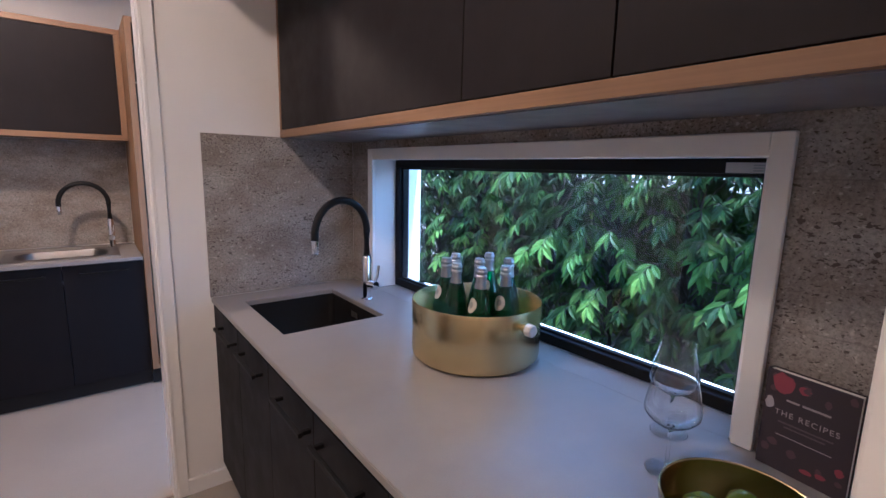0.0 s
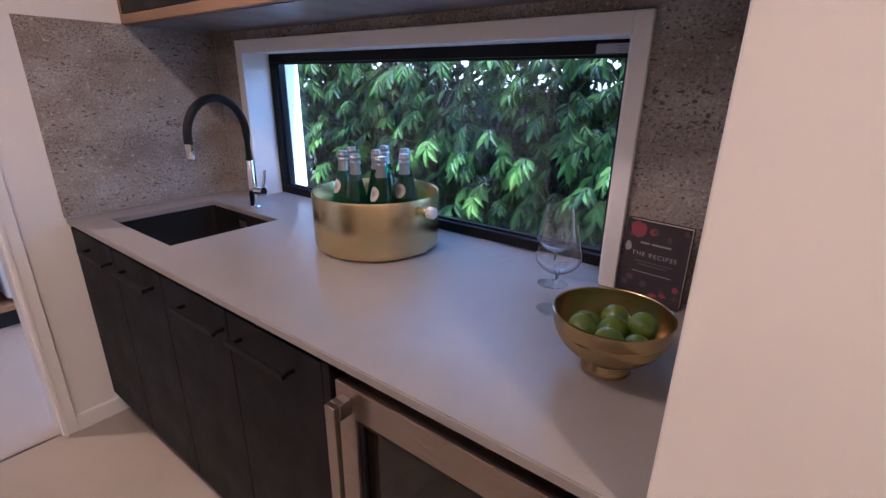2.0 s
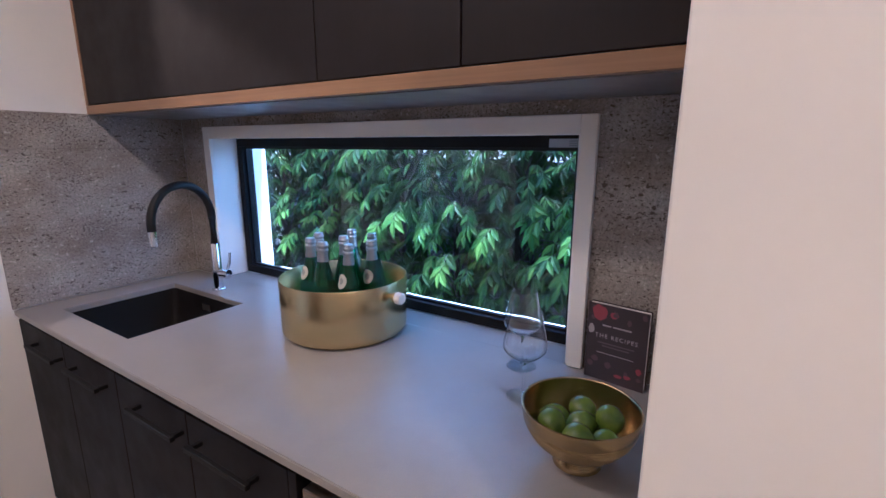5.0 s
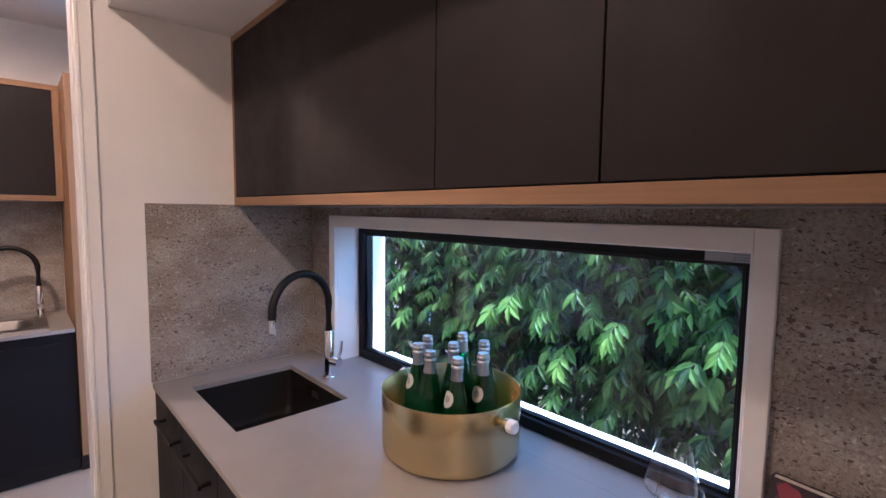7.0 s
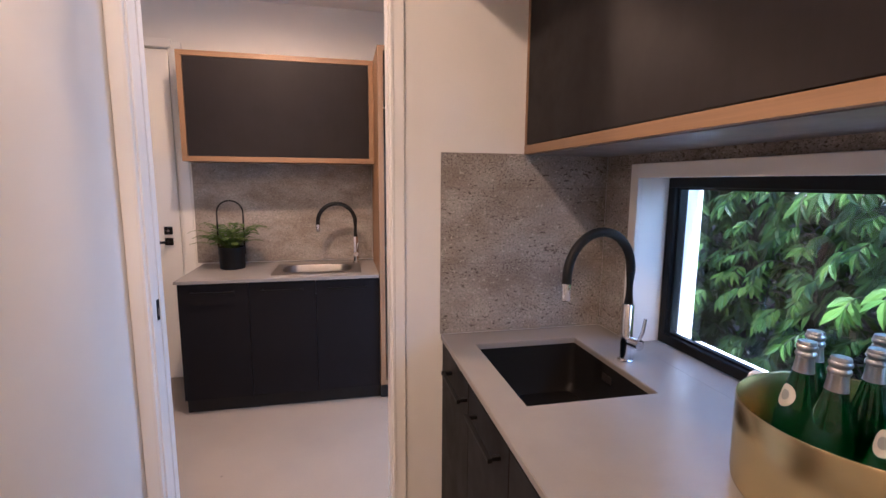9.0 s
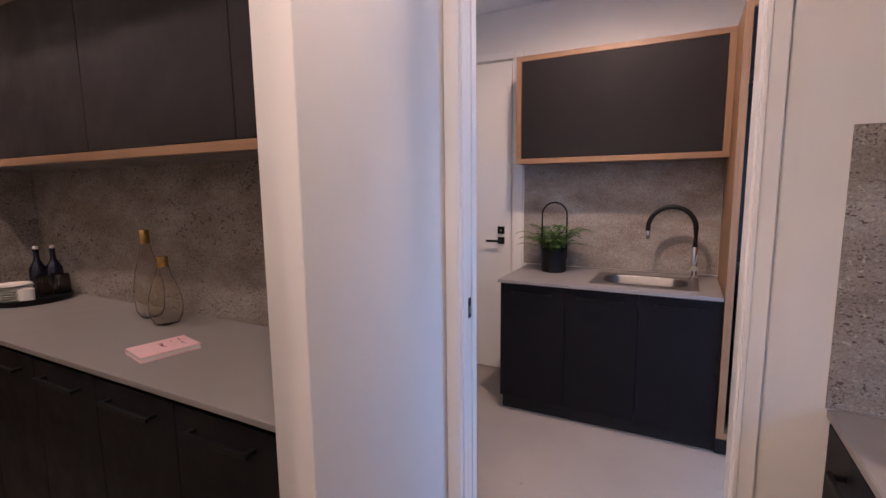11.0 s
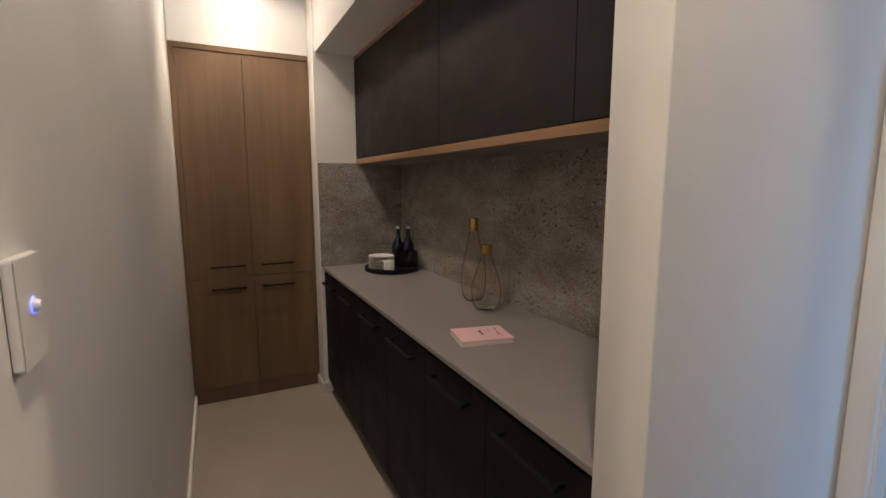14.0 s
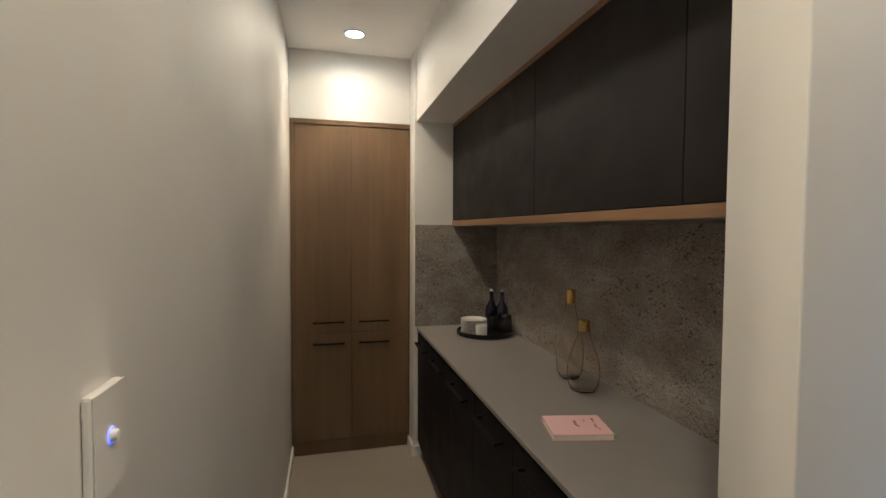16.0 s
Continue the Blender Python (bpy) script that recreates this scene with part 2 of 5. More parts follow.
FLOOR = floor_mat("floor_concrete", (0.365, 0.318, 0.265))
METAL_BLACK = mat("matt_black_metal", (0.005, 0.005, 0.0055), 0.5, Specular_IOR_Level=0.2)
RUBBER = mat("black_rubber", (0.005, 0.005, 0.0055), 0.5, Specular_IOR_Level=0.3)
CHROME = mat("chrome", (0.82, 0.82, 0.84), 0.07, 1.0)
STEEL = brushed("brushed_steel", (0.37, 0.32, 0.285), 0.32, (900, 6, 900), 0.01)
SINK_STEEL = brushed("sink_steel", (0.27, 0.255, 0.24), 0.42, (8, 700, 8), 0.01)
BRASS = turned_metal("brushed_brass", (0.66, 0.555, 0.295), 0.25, 0.6)
BRASS_OLD = turned_metal("aged_brass", (0.40, 0.305, 0.145), 0.23, 0.4)
GOLD = mat("gold_cap", (0.55, 0.38, 0.11), 0.25, 1.0)
SILVER = mat("silver_foil", (0.42, 0.44, 0.47), 0.3, 1.0)
FRAME_BLACK = mat("black_aluminium", (0.006, 0.006, 0.0065), 0.5, Specular_IOR_Level=0.2)
FOOT_GLASS = glass("thin_clear_glass", (1, 1, 1), 0.0, 1.14)
STICKER = mat("pale_sticker", (0.36, 0.36, 0.36), 0.5)
GLASS = glass("clear_glass")
PANE = glass("window_pane", (0.97, 1.0, 0.985))
SMOKE = glass("pale_amber_glass", (0.975, 0.95, 0.90), 0.0, 1.14)
GREEN_GLASS = mat("green_glass", (0.008, 0.17, 0.035), 0.04, Transmission_Weight=0.88, IOR=1.5)
BLUE_GLASS = mat("ink_blue_glass", (0.006, 0.008, 0.03), 0.06, Transmission_Weight=0.35, IOR=1.5)
GREY_GLASS = glass("grey_glass", (0.55, 0.57, 0.6))
FRIDGE_GLASS = mat("tinted_door_glass", (0.05, 0.047, 0.045), 0.03, Specular_IOR_Level=0.35, Transmission_Weight=0.9, IOR=1.45)
LABEL = mat("paper_label", (0.44, 0.43, 0.39), 0.6)
LABEL_INK = mat("label_ink", (0.22, 0.24, 0.24), 0.6)
CERAMIC = mat("white_ceramic", (0.78, 0.76, 0.72), 0.18)
MARBLE = paint("marble_knob", (0.78, 0.76, 0.74), 0.2, 0.12)
SINK_BLACK = paint("black_composite", (0.010, 0.0095, 0.0095), 0.5, 0.2)
bsdf(SINK_BLACK).inputs["Specular IOR Level"].default_value = 0.2
PAGES = mat("paper_pages", (0.72, 0.70, 0.65), 0.8)
COVER_DARK = paint("cover_plum", (0.045, 0.034, 0.042), 0.4, 0.2)
COVER_PINK = paint("cover_pink", (0.80, 0.53, 0.55), 0.45, 0.06)
INK_WHITE = mat("cover_lettering", (0.36, 0.33, 0.32), 0.5)
INK_DIM = mat("cover_small_lettering", (0.11, 0.09, 0.095), 0.5)
INK_RED = mat("cover_red", (0.27, 0.055, 0.075), 0.45)
INK_MAUVE = mat("cover_mauve", (0.095, 0.06, 0.067), 0.45)
INK_BROWN = mat("brush_lettering", (0.22, 0.06, 0.08), 0.5)
PLASTIC = mat("white_plastic", (0.72, 0.71, 0.69), 0.3)
BLUE_LED = glow("switch_indicator", (0.06, 0.12, 1.0), 0.2)
LAMP_GLOW = glow("lamp_diffuser", (1.0, 0.86, 0.70), 8.0)
BARK = paint("bark", (0.028, 0.022, 0.017), 0.85, 0.3)
LEAF = leaf_mat("hedge_leaf", (0.009, 0.024, 0.008), (0.075, 0.140, 0.024), 0.5)
# the same leaf with the shade deep in the hedge put into its colour
LEAF_SHADED = leaf_mat("shaded_leaf", (0.008, 0.018, 0.008), (0.028, 0.052, 0.015), 0.6)
# paler, yellower green for the outer leaves facing the window
LEAF_PALER = leaf_mat("paler_leaf", (0.055, 0.122, 0.022), (0.155, 0.25, 0.045))
FERN = leaf_mat("fern_leaf", (0.035, 0.075, 0.02), (0.13, 0.19, 0.05))
SOIL = paint("soil", (0.03, 0.022, 0.016), 0.9, 0.3)
EARTH = paint("garden_ground", (0.09, 0.075, 0.05), 0.95, 0.3)
LIME = mat("lime_skin", (0.06, 0.13, 0.015), 0.22)
_v = coords(LIME)
link(LIME, ramp(LIME, noise_tex(LIME, _v, 22, 4), [(0.28, (0.028, 0.066, 0.005)), (0.72, (0.145, 0.19, 0.013))]), bsdf(LIME).inputs["Base Color"])
bump(LIME, noise_tex(LIME, _v, 330, 2), 0.25, 0.001)


# ---------------------------------------------------------------- mesh helpers
def box(bm, x0, x1, y0, y1, z0, z1, bevel=0.0, seg=2):
    made = bmesh.ops.create_cube(bm, size=1.0, matrix=Matrix.Translation(((x0 + x1) / 2, (y0 + y1) / 2, (z0 + z1) / 2))
                                 @ Matrix.Diagonal((x1 - x0, y1 - y0, z1 - z0, 1)))
    if bevel:
        edges = list({e for v in made["verts"] for e in v.link_edges})
        bmesh.ops.bevel(bm, geom=edges, offset=bevel, segments=seg, profile=0.5, affect="EDGES")
    return bm


def boxes(*rows, bevel=0.0):
    bm = bmesh.new()
    for r in rows:
        box(bm, *r, bevel=bevel)
    return bm


def lathe(profile, seg=48, bm=None, close=False):
    """A surface of revolution about z through (radius, height) pairs."""
    bm = bm or bmesh.new()
    rings = []
    for r, z in profile:
        if r < 1e-6:
            rings.append([bm.verts.new((0, 0, z))])
        else:
            rings.append([bm.verts.new((r * math.cos(2 * math.pi * i / seg), r * math.sin(2 * math.pi * i / seg), z)) for i in range(seg)])
    pairs = list(zip(rings, rings[1:]))
    if close:
        pairs.append((rings[-1], rings[0]))
    for a, b in pairs:
        for i in range(seg):
            j = (i + 1) % seg
            quad = [a[i % len(a)], a[j % len(a)], b[j % len(b)], b[i % len(b)]]
            quad = [v for n, v in enumerate(quad) if v not in quad[:n]]
            if len(quad) > 2:
                bm.faces.new(quad)
    return bm


def tube(points, radius, seg=12, bm=None, caps=True):
    """A round bar along a line of points."""
    bm = bm or bmesh.new()
    pts = [Vector(p) for p in points]
    up = Vector((0, 0, 1))
    rings = []
    for i, p in enumerate(pts):
        d = (pts[min(i + 1, len(pts) - 1)] - pts[max(i - 1, 0)]).normalized()
        side = d.cross(up)
        if side.length < 1e-3:
            side = d.cross(Vector((0, 1, 0)))
        side.normalize()
        if rings and side.dot(last) < 0:
            side = -side
        last = side
        other = d.cross(side)
        r = radius[i] if isinstance(radius, (list, tuple)) else radius
        rings.append([bm.verts.new(p + r * (math.cos(a) * side + math.sin(a) * other)) for a in (2 * math.pi * k / seg for k in range(seg))])
    for a, b in zip(rings, rings[1:]):
        for k in range(seg):
            bm.faces.new((a[k], a[(k + 1) % seg], b[(k + 1) % seg], b[k]))
    if caps:
        bm.faces.new(rings[0])
        bm.faces.new(rings[-1])
    return bm


def arc(cx, cz, r, a0, a1, n=16):
    return [(cx + r * math.cos(radians(a0 + (a1 - a0) * i / n)), cz + r * math.sin(radians(a0 + (a1 - a0) * i / n))) for i in range(n + 1)]


def mesh_of(name, bm, material, smooth=False):
    bmesh.ops.recalc_face_normals(bm, faces=bm.faces)
    if smooth:
        for f in bm.faces:
            f.smooth = True
        for e in bm.edges:
            if len(e.link_faces) == 2 and e.calc_face_angle(0) > radians(38):
                e.smooth = False
    me = bpy.data.meshes.new(name)
    bm.to_mesh(me)
    bm.free()
    me.materials.append(material)
    return me


def part(name, bm, material, parent, label="", smooth=False, at=None):
    ob = new(name, mesh_of(name, bm, material, smooth))
    ob.parent = parent
    if at:
        ob.location = at
    return tagged(ob, label)


def thing(name, label, category, at=(0, 0, 0), turn=0, group=""):
    ob = new(name)
    ob.empty_display_size = 0.05
    ob.location, ob.rotation_euler = at, (0, 0, radians(turn))
    return tagged(ob, label, category, group)


def solid(name, bm, material, label, category, kind="", smooth=False, group="", at=None, turn=0):
    ob = new(name, mesh_of(name, bm, material, smooth))
    if at:
        ob.location = at
    ob.rotation_euler = (0, 0, radians(turn))
    return tagged(ob, label, category, group, kind)


def structure(name, bm, material, label, category):
    return solid(name, bm, material, label, category, "structure")


def ring_frame(x0, x1, y0, y1, z0, z1, ty, tz, bevel=0.002):
    """A rectangular frame in the y-z plane, in one piece."""
    bm = bmesh.new()
    loops = []
    for x in (x0, x1):
        for a, b, c, d in ((y0, y1, z0, z1), (y0 + ty, y1 - ty, z0 + tz, z1 - tz)):
            loops.append([bm.verts.new((x, p, q)) for p, q in ((a, c), (b, c), (b, d), (a, d))])
    fo, fi, bo, bi = loops
    for a, b in ((fo, fi), (bo, bi), (fo, bo), (fi, bi)):
        for i in range(4):
            j = (i + 1) % 4
            bm.faces.new((a[i], a[j], b[j], b[i]))
    bmesh.ops.recalc_face_normals(bm, faces=bm.faces)
    sharp = [e for e in bm.edges if e.calc_face_angle(0) > 1]
    bmesh.ops.bevel(bm, geom=sharp, offset=bevel, segments=2, affect="EDGES")
    return bm


# ---------------------------------------------------------------- structure
PIER_Y = 0.219               # north face of the pier at the bench's end
C2X0, C2X1 = -3.23, -0.707   # the second bench's niche
C2Y0 = 1.663                 # front edge of its benchtop

structure("ground", boxes((-250, 250, -250, 250, -0.35, -0.2)), EARTH, "dark garden soil round the house", "ground")
structure("floor", boxes((-4.3, 1.44, -5.0, 2.37, -0.2, 0.0)), FLOOR, "smooth pale concrete floor of the pantry aisle", "floor")
structure("floor_2", boxes((-4.3, 1.44, 2.382, 4.6, -0.2, 0.0)), FLOOR, "smooth pale concrete floor of the laundry", "floor")
structure("trim_threshold", boxes((-0.519, 0.299, 2.371, 2.381, -0.02, 0.003)), STEEL, "thin metal floor strip in the doorway", "threshold")
structure("ceiling", boxes((-4.3, 1.44, -5.0, 4.6, CEIL, CEIL + 0.2)), CEILING, "white painted plasterboard ceiling", "ceiling")
# unseen slab above the ceiling, added to stop sky light leaking in
structure("roof", boxes((-4.6, 1.48, -5.3, 4.9, 2.96, 3.06)), RENDER_WHITE, "unseen flat roof slab added to keep sky light out", "roof")

WY0, WY1, WZ0, WZ1 = 0.524, 2.12, 0.90, 1.52
structure("wall_east", boxes(
    (1.196, 1.44, -5.0, WY0, -0.2, CEIL), (1.196, 1.44, WY1, 2.62, -0.2, CEIL), (1.196, 1.44, 2.62, 3.48, 2.1, CEIL), (1.196, 1.44, 2.62, 3.48, -0.2, -0.01), (1.196, 1.44, 3.48, 4.6, -0.2, CEIL),
    (1.196, 1.44, WY0, WY1, -0.2, WZ0 - 0.058), (1.196, 1.44, WY0, WY1, WZ1, CEIL)), WALL, "white painted outer wall with a long low window", "wall")
structure("wall_north", boxes(
    (0.315, 1.194, 2.356, 2.46, 0, CEIL), (-0.532, 0.315, 2.356, 2.46, 2.40, CEIL),
    (-0.585, -0.532, 2.356, 2.46, 0, CEIL), (-3.6, -0.585, 2.246, 2.46, 0, CEIL)), WALL, "white painted partition with a tall doorway", "wall")
structure("wall_nib", boxes((C2X1, -0.585, 1.66, 2.355, 0, CEIL), bevel=0.003), WALL, "white painted nib wall beside the doorway", "wall")
structure("wall_pier", boxes((0.485, 1.194, -0.01, PIER_Y, 0, CEIL), bevel=0.003), WALL, "white painted pier closing the bench recess", "wall")
structure("wall_bulkhead_1", boxes((0.41, 1.194, PIER_Y + 0.001, 2.354, 2.305, CEIL)), WALL, "white painted bulkhead over the wall cabinets", "bulkhead")
structure("wall_bulkhead_2", boxes((C2X0, C2X1, 1.661, 2.244, 2.291, CEIL)), WALL, "white painted bulkhead over the wall cabinets", "bulkhead")
structure("wall_niche", boxes((-3.6, C2X0, 1.645, 2.244, 0, CEIL), bevel=0.003), WALL, "white painted end wall of the bench recess", "wall")
structure("wall_west", boxes((-3.6, -3.385, 0.832, 1.643, 2.302, CEIL), (-4.3, -4.2, 0.7, 2.46, 0, CEIL)), WALL, "white painted wall over the tall cupboard", "wall")
structure("wall_south", boxes((-4.3, -0.5, 0.70, 0.83, 0, CEIL), bevel=0.003), WALL, "white painted corridor wall", "wall")
structure("wall_aisle", boxes((-0.62, -0.5, -5.0, 0.699, 0, CEIL)), WALL, "white painted wall of the pantry aisle", "wall")
structure("wall_far", boxes((-0.5, 1.194, -5.0, -4.9, 0, CEIL)), WALL, "plain white wall behind", "wall")
structure("wall_laundry_north", boxes(
    (-0.99, 1.194, 4.326, 4.6, 0, CEIL), (-1.87, -0.99, 4.326, 4.6, 2.42, CEIL), (-4.2, -1.87, 4.326, 4.6, 0, CEIL), (-1.87, -0.99, 4.5, 4.6, 0, 2.42)),
    WALL, "white painted laundry wall", "wall")
structure("wall_laundry_west", boxes((-4.3, -4.2, 2.46, 4.6, 0, CEIL)), WALL, "plain white laundry wall", "wall")


def baseboard(name, x0, x1, y0, y1):
    bm = boxes((x0, x1, y0, y1, 0.0, 0.066))
    box(bm, x0, x1, y0, y1, 0.0661, 0.072, bevel=0.0025)
    structure(name, bm, TRIM, "white painted baseboard", "baseboard")


baseboard("baseboard_1", 0.358, 0.56, 2.338, 2.355)
baseboard("baseboard_2", -3.478, -0.512, 0.831, 0.845)
baseboard("baseboard_3", -3.228, -3.214, 1.646, 1.70)
baseboard("baseboard_4", -3.478, -3.2141, 1.631, 1.644)
baseboard("baseboard_5", -0.584, -0.570, 1.661, 2.335)
baseboard("baseboard_6", -0.72, -0.571, 1.646, 1.659)
baseboard("baseboard_7", -0.499, -0.485, -4.9, 0.83)
baseboard("baseboard_8", 0.471, 0.484, 0.0, 0.218)


# doorway lining, architraves and the sliding door in its pocket
def doorway():
    d = thing("door_1", "white painted doorway with a sliding door pushed into its pocket", "doorway", (0, 0, 0))
    d["kind"] = "structure"
    part("jamb", boxes((0.300, 0.314, 2.351, 2.466, 0, 2.40), bevel=0.002), TRIM, d)
    part("jamb", boxes((-0.5315, -0.520, 2.351, 2.385, 0, 2.40), (-0.5315, -0.520, 2.428, 2.466, 0, 2.40), bevel=0.002), TRIM, d)
    part("head", boxes((-0.520, 0.300, 2.351, 2.466, 2.386, 2.3999), bevel=0.002), TRIM, d)

    def moulding(x0, x1, inner):
        bm = boxes((x0, x1, 2.338, 2.3555, 0, 2.44), bevel=0.003)
        edge = x0 if inner == "left" else x1 - 0.012
        box(bm, edge, edge + 0.012, 2.332, 2.3381, 0, 2.44, bevel=0.002)
        return bm
    part("architrave", moulding(0.307, 0.358, "left"), TRIM, d)
    part("architrave", moulding(-0.5835, -0.527, "right"), TRIM, d)
    part("architrave", boxes((-0.527, 0.307, 2.338, 2.3555, 2.392, 2.44), bevel=0.003), TRIM, d)
    leaf = part("door_leaf", boxes((-0.58, -0.5225, 2.390, 2.423, 0.01, 2.38), bevel=0.002), TRIM, d)
    pull = part("edge_pull", boxes((-0.5224, -0.5205, 2.394, 2.416, 1.0, 1.075), bevel=0.0008), METAL_BLACK, leaf, "black recessed latch plate")
    part("latch_tongue", boxes((-0.5204, -0.5195, 2.400, 2.410, 1.015, 1.045)), STEEL, leaf)


doorway()


def laundry_door():
    d = thing("door_2", "white painted laundry door, closed, with square black furniture", "door", (0, 0, 0))
    d["kind"] = "structure"
    leaf = part("door_leaf", boxes((-1.855, -1.032, 4.33, 4.368, 0.008, 2.395), bevel=0.002), TRIM, d)
    part("jamb", boxes((-1.026, -0.991, 4.3275, 4.45, 0, 2.415), bevel=0.002), TRIM, d)
    part("jamb", boxes((-1.869, -1.86, 4.3275, 4.45, 0, 2.415), bevel=0.002), TRIM, d)
    part("head", boxes((-1.86, -1.026, 4.3275, 4.45, 2.4, 2.415), bevel=0.002), TRIM, d)
    part("architrave", boxes((-1.003, -0.938, 4.308, 4.3255, 0, 2.44), bevel=0.003), TRIM, d)
    part("architrave", boxes((-1.93, -1.865, 4.308, 4.3255, 0, 2.44), bevel=0.003), TRIM, d)
    part("architrave", boxes((-1.865, -1.003, 4.308, 4.3255, 2.405, 2.46), bevel=0.003), TRIM, d)
    lock = part("deadbolt_plate", boxes((-1.137, -1.083, 4.318, 4.3298, 1.105, 1.162), bevel=0.002), METAL_BLACK, leaf, "square black deadbolt plate")
    part("keyhole", lathe([(0, 0), (0.009, 0), (0.009, 0.004), (0, 0.004)], 16), STEEL, leaf, at=(-1.11, 4.3178, 1.133)).rotation_euler = (radians(90), 0, 0)
    rose = part("handle_rose", boxes((-1.137, -1.083, 4.318, 4.3298, 1.025, 1.08), bevel=0.002), METAL_BLACK, leaf)
    part("lever", tube([(-1.11, 4.318, 1.052), (-1.11, 4.275, 1.052)], 0.008, 12), METAL_BLACK, leaf)
    part("lever_bar", boxes((-1.215, -1.10, 4.262, 4.276, 1.043, 1.061), bevel=0.003), METAL_BLACK, leaf)


laundry_door()


def glazed_door():
    d = thing("door_3", "black framed glazed outer door of the laundry", "door", (0, 0, 0))
    d["kind"] = "structure"
    part("door_frame", ring_frame(1.34, 1.385, 2.621, 3.479, 0.0, 2.099, 0.05, 0.06), METAL_BLACK, d)
    p = part("pane", boxes((1.36, 1.366, 2.671, 3.429, 0.06, 2.039)), PANE, d)
    p.visible_shadow = False


glazed_door()


# ---------------------------------------------------------------- window
def window():
    w = thing("window_1", "long low fixed window in a black aluminium frame with white reveals", "window", (0, 0, 0))
    w["kind"] = "structure"
    fx0, fx1 = 1.302, 1.362
    y0, y1, z0, z1 = WY0 + 0.001, WY1 - 0.001, WZ0 + 0.001, WZ1 - 0.001

    def rail(*r):
        bm = boxes(r, bevel=0.003)
        return bm
    part("frame_bottom", rail(fx0, fx1, y0, y1, z0, z0 + 0.036), FRAME_BLACK, w)
    part("frame_top", rail(fx0, fx1, y0, y1, z1 - 0.036, z1), FRAME_BLACK, w)
    part("frame_side", rail(fx0, fx1, y0, y0 + 0.036, z0 + 0.036, z1 - 0.036), FRAME_BLACK, w)
    part("frame_side", rail(fx0, fx1, y1 - 0.036, y1, z0 + 0.036, z1 - 0.036), FRAME_BLACK, w)
    bead = bmesh.new()
    a, b, c, d = y0 + 0.036, y1 - 0.036, z0 + 0.036, z1 - 0.036
    box(bead, 1.318, 1.3265, a, b, c, c + 0.008)
    box(bead, 1.318, 1.3265, a, b, d - 0.008, d)
    box(bead, 1.318, 1.3265, a, a + 0.008, c + 0.008, d - 0.008)
    box(bead, 1.318, 1.3265, b - 0.008, b, c + 0.008, d - 0.008)
    part("glazing_bead", bead, RUBBER, w)
    pane = part("pane", boxes((1.327, 1.333, a, b, c, d)), PANE, w)
    pane.visible_shadow = False
    part("sticker", boxes((1.3008, 1.3018, y0 + 0.012, y0 + 0.118, z1 - 0.034, z1 - 0.010)), STICKER, w, "pale printed maker's sticker")
    for k in range(3):
        part("sticker_line", boxes((1.3002, 1.3007, y0 + 0.025, y0 + 0.06, z1 - 0.030 + k * 0.006, z1 - 0.027 + k * 0.006)), LABEL_INK, w)
    # reveal boards, inside
    part("reveal", boxes((1.19, fx0, y1 - 0.0005, y1 + 0.012, WZ0 + 0.001, z1), bevel=0.001), TRIM, w)
    part("reveal", boxes((1.19, fx0, y0 - 0.012, y0 + 0.0005, WZ0 + 0.001, z1), bevel=0.001), TRIM, w)
    part("reveal", boxes((1.19, fx0, y0, y1, z1 - 0.0005, z1 + 0.012), bevel=0.001), TRIM, w)
    # flat casing, proud of the panel
    part("casing", boxes((1.172, 1.1895, WY1 - 0.004, 2.161, WZ0 + 0.001, 1.566), bevel=0.003), TRIM, w)
    part("casing", boxes((1.172, 1.1895, 0.475, WY0 - 0.007, WZ0 + 0.001, 1.566), bevel=0.003), TRIM, w)
    part("casing", boxes((1.172, 1.1895, WY0 - 0.007, WY1 - 0.004, WZ1 - 0.004, 1.566), bevel=0.003), TRIM, w)
    # outside
    part("outer_sill", boxes((fx1, 1.50, y0, y1, 0.845, 0.884), bevel=0.004), RENDER_WHITE, w)
    part("outer_reveal", boxes((fx1, 1.45, y1 - 0.006, y1 + 0.0005, 0.884, z1), bevel=0.001), RENDER_WHITE, w)
    part("outer_reveal", boxes((fx1, 1.45, y0 - 0.0005, y0 + 0.006, 0.884, z1), bevel=0.001), RENDER_WHITE, w)


window()

# concrete-look panels on the walls
structure("trim_panel_east", boxes(
    (1.19, 1.1955, PIER_Y + 0.001, WY0 - 0.013, 0.90, 1.602), (1.19, 1.1955, WY1 + 0.013, 2.349, 0.90, 1.602),
    (1.19, 1.1955, WY0 - 0.013, WY1 + 0.013, WZ1 + 0.013, 1.602)), CONCRETE, "pitted concrete-look splashback round the window", "splashback")
structure("trim_panel_end", boxes((0.497, 1.1895, 2.35, 2.3555, 0.9005, 1.607)), CONCRETE, "pitted concrete-look splashback on the end wall", "splashback")
structure("trim_panel_niche", boxes((C2X0 + 0.0075, C2X1 - 0.001, 2.24, 2.2455, 0.9005, 1.591)), CONCRETE, "pitted concrete-look splashback behind the second bench", "splashback")
structure("trim_panel_niche_end", boxes((C2X0 + 0.0005, C2X0 + 0.007, 1.652, 2.2395, 0.9005, 1.596)), CONCRETE, "pitted concrete-look splashback at the niche end", "splashback")
structure("trim_panel_laundry", boxes((-0.925, 0.36, 4.32, 4.3255, 0.89, 1.62)), CONCRETE_SMOOTH, "concrete-look splashback behind the laundry sink", "splashback")


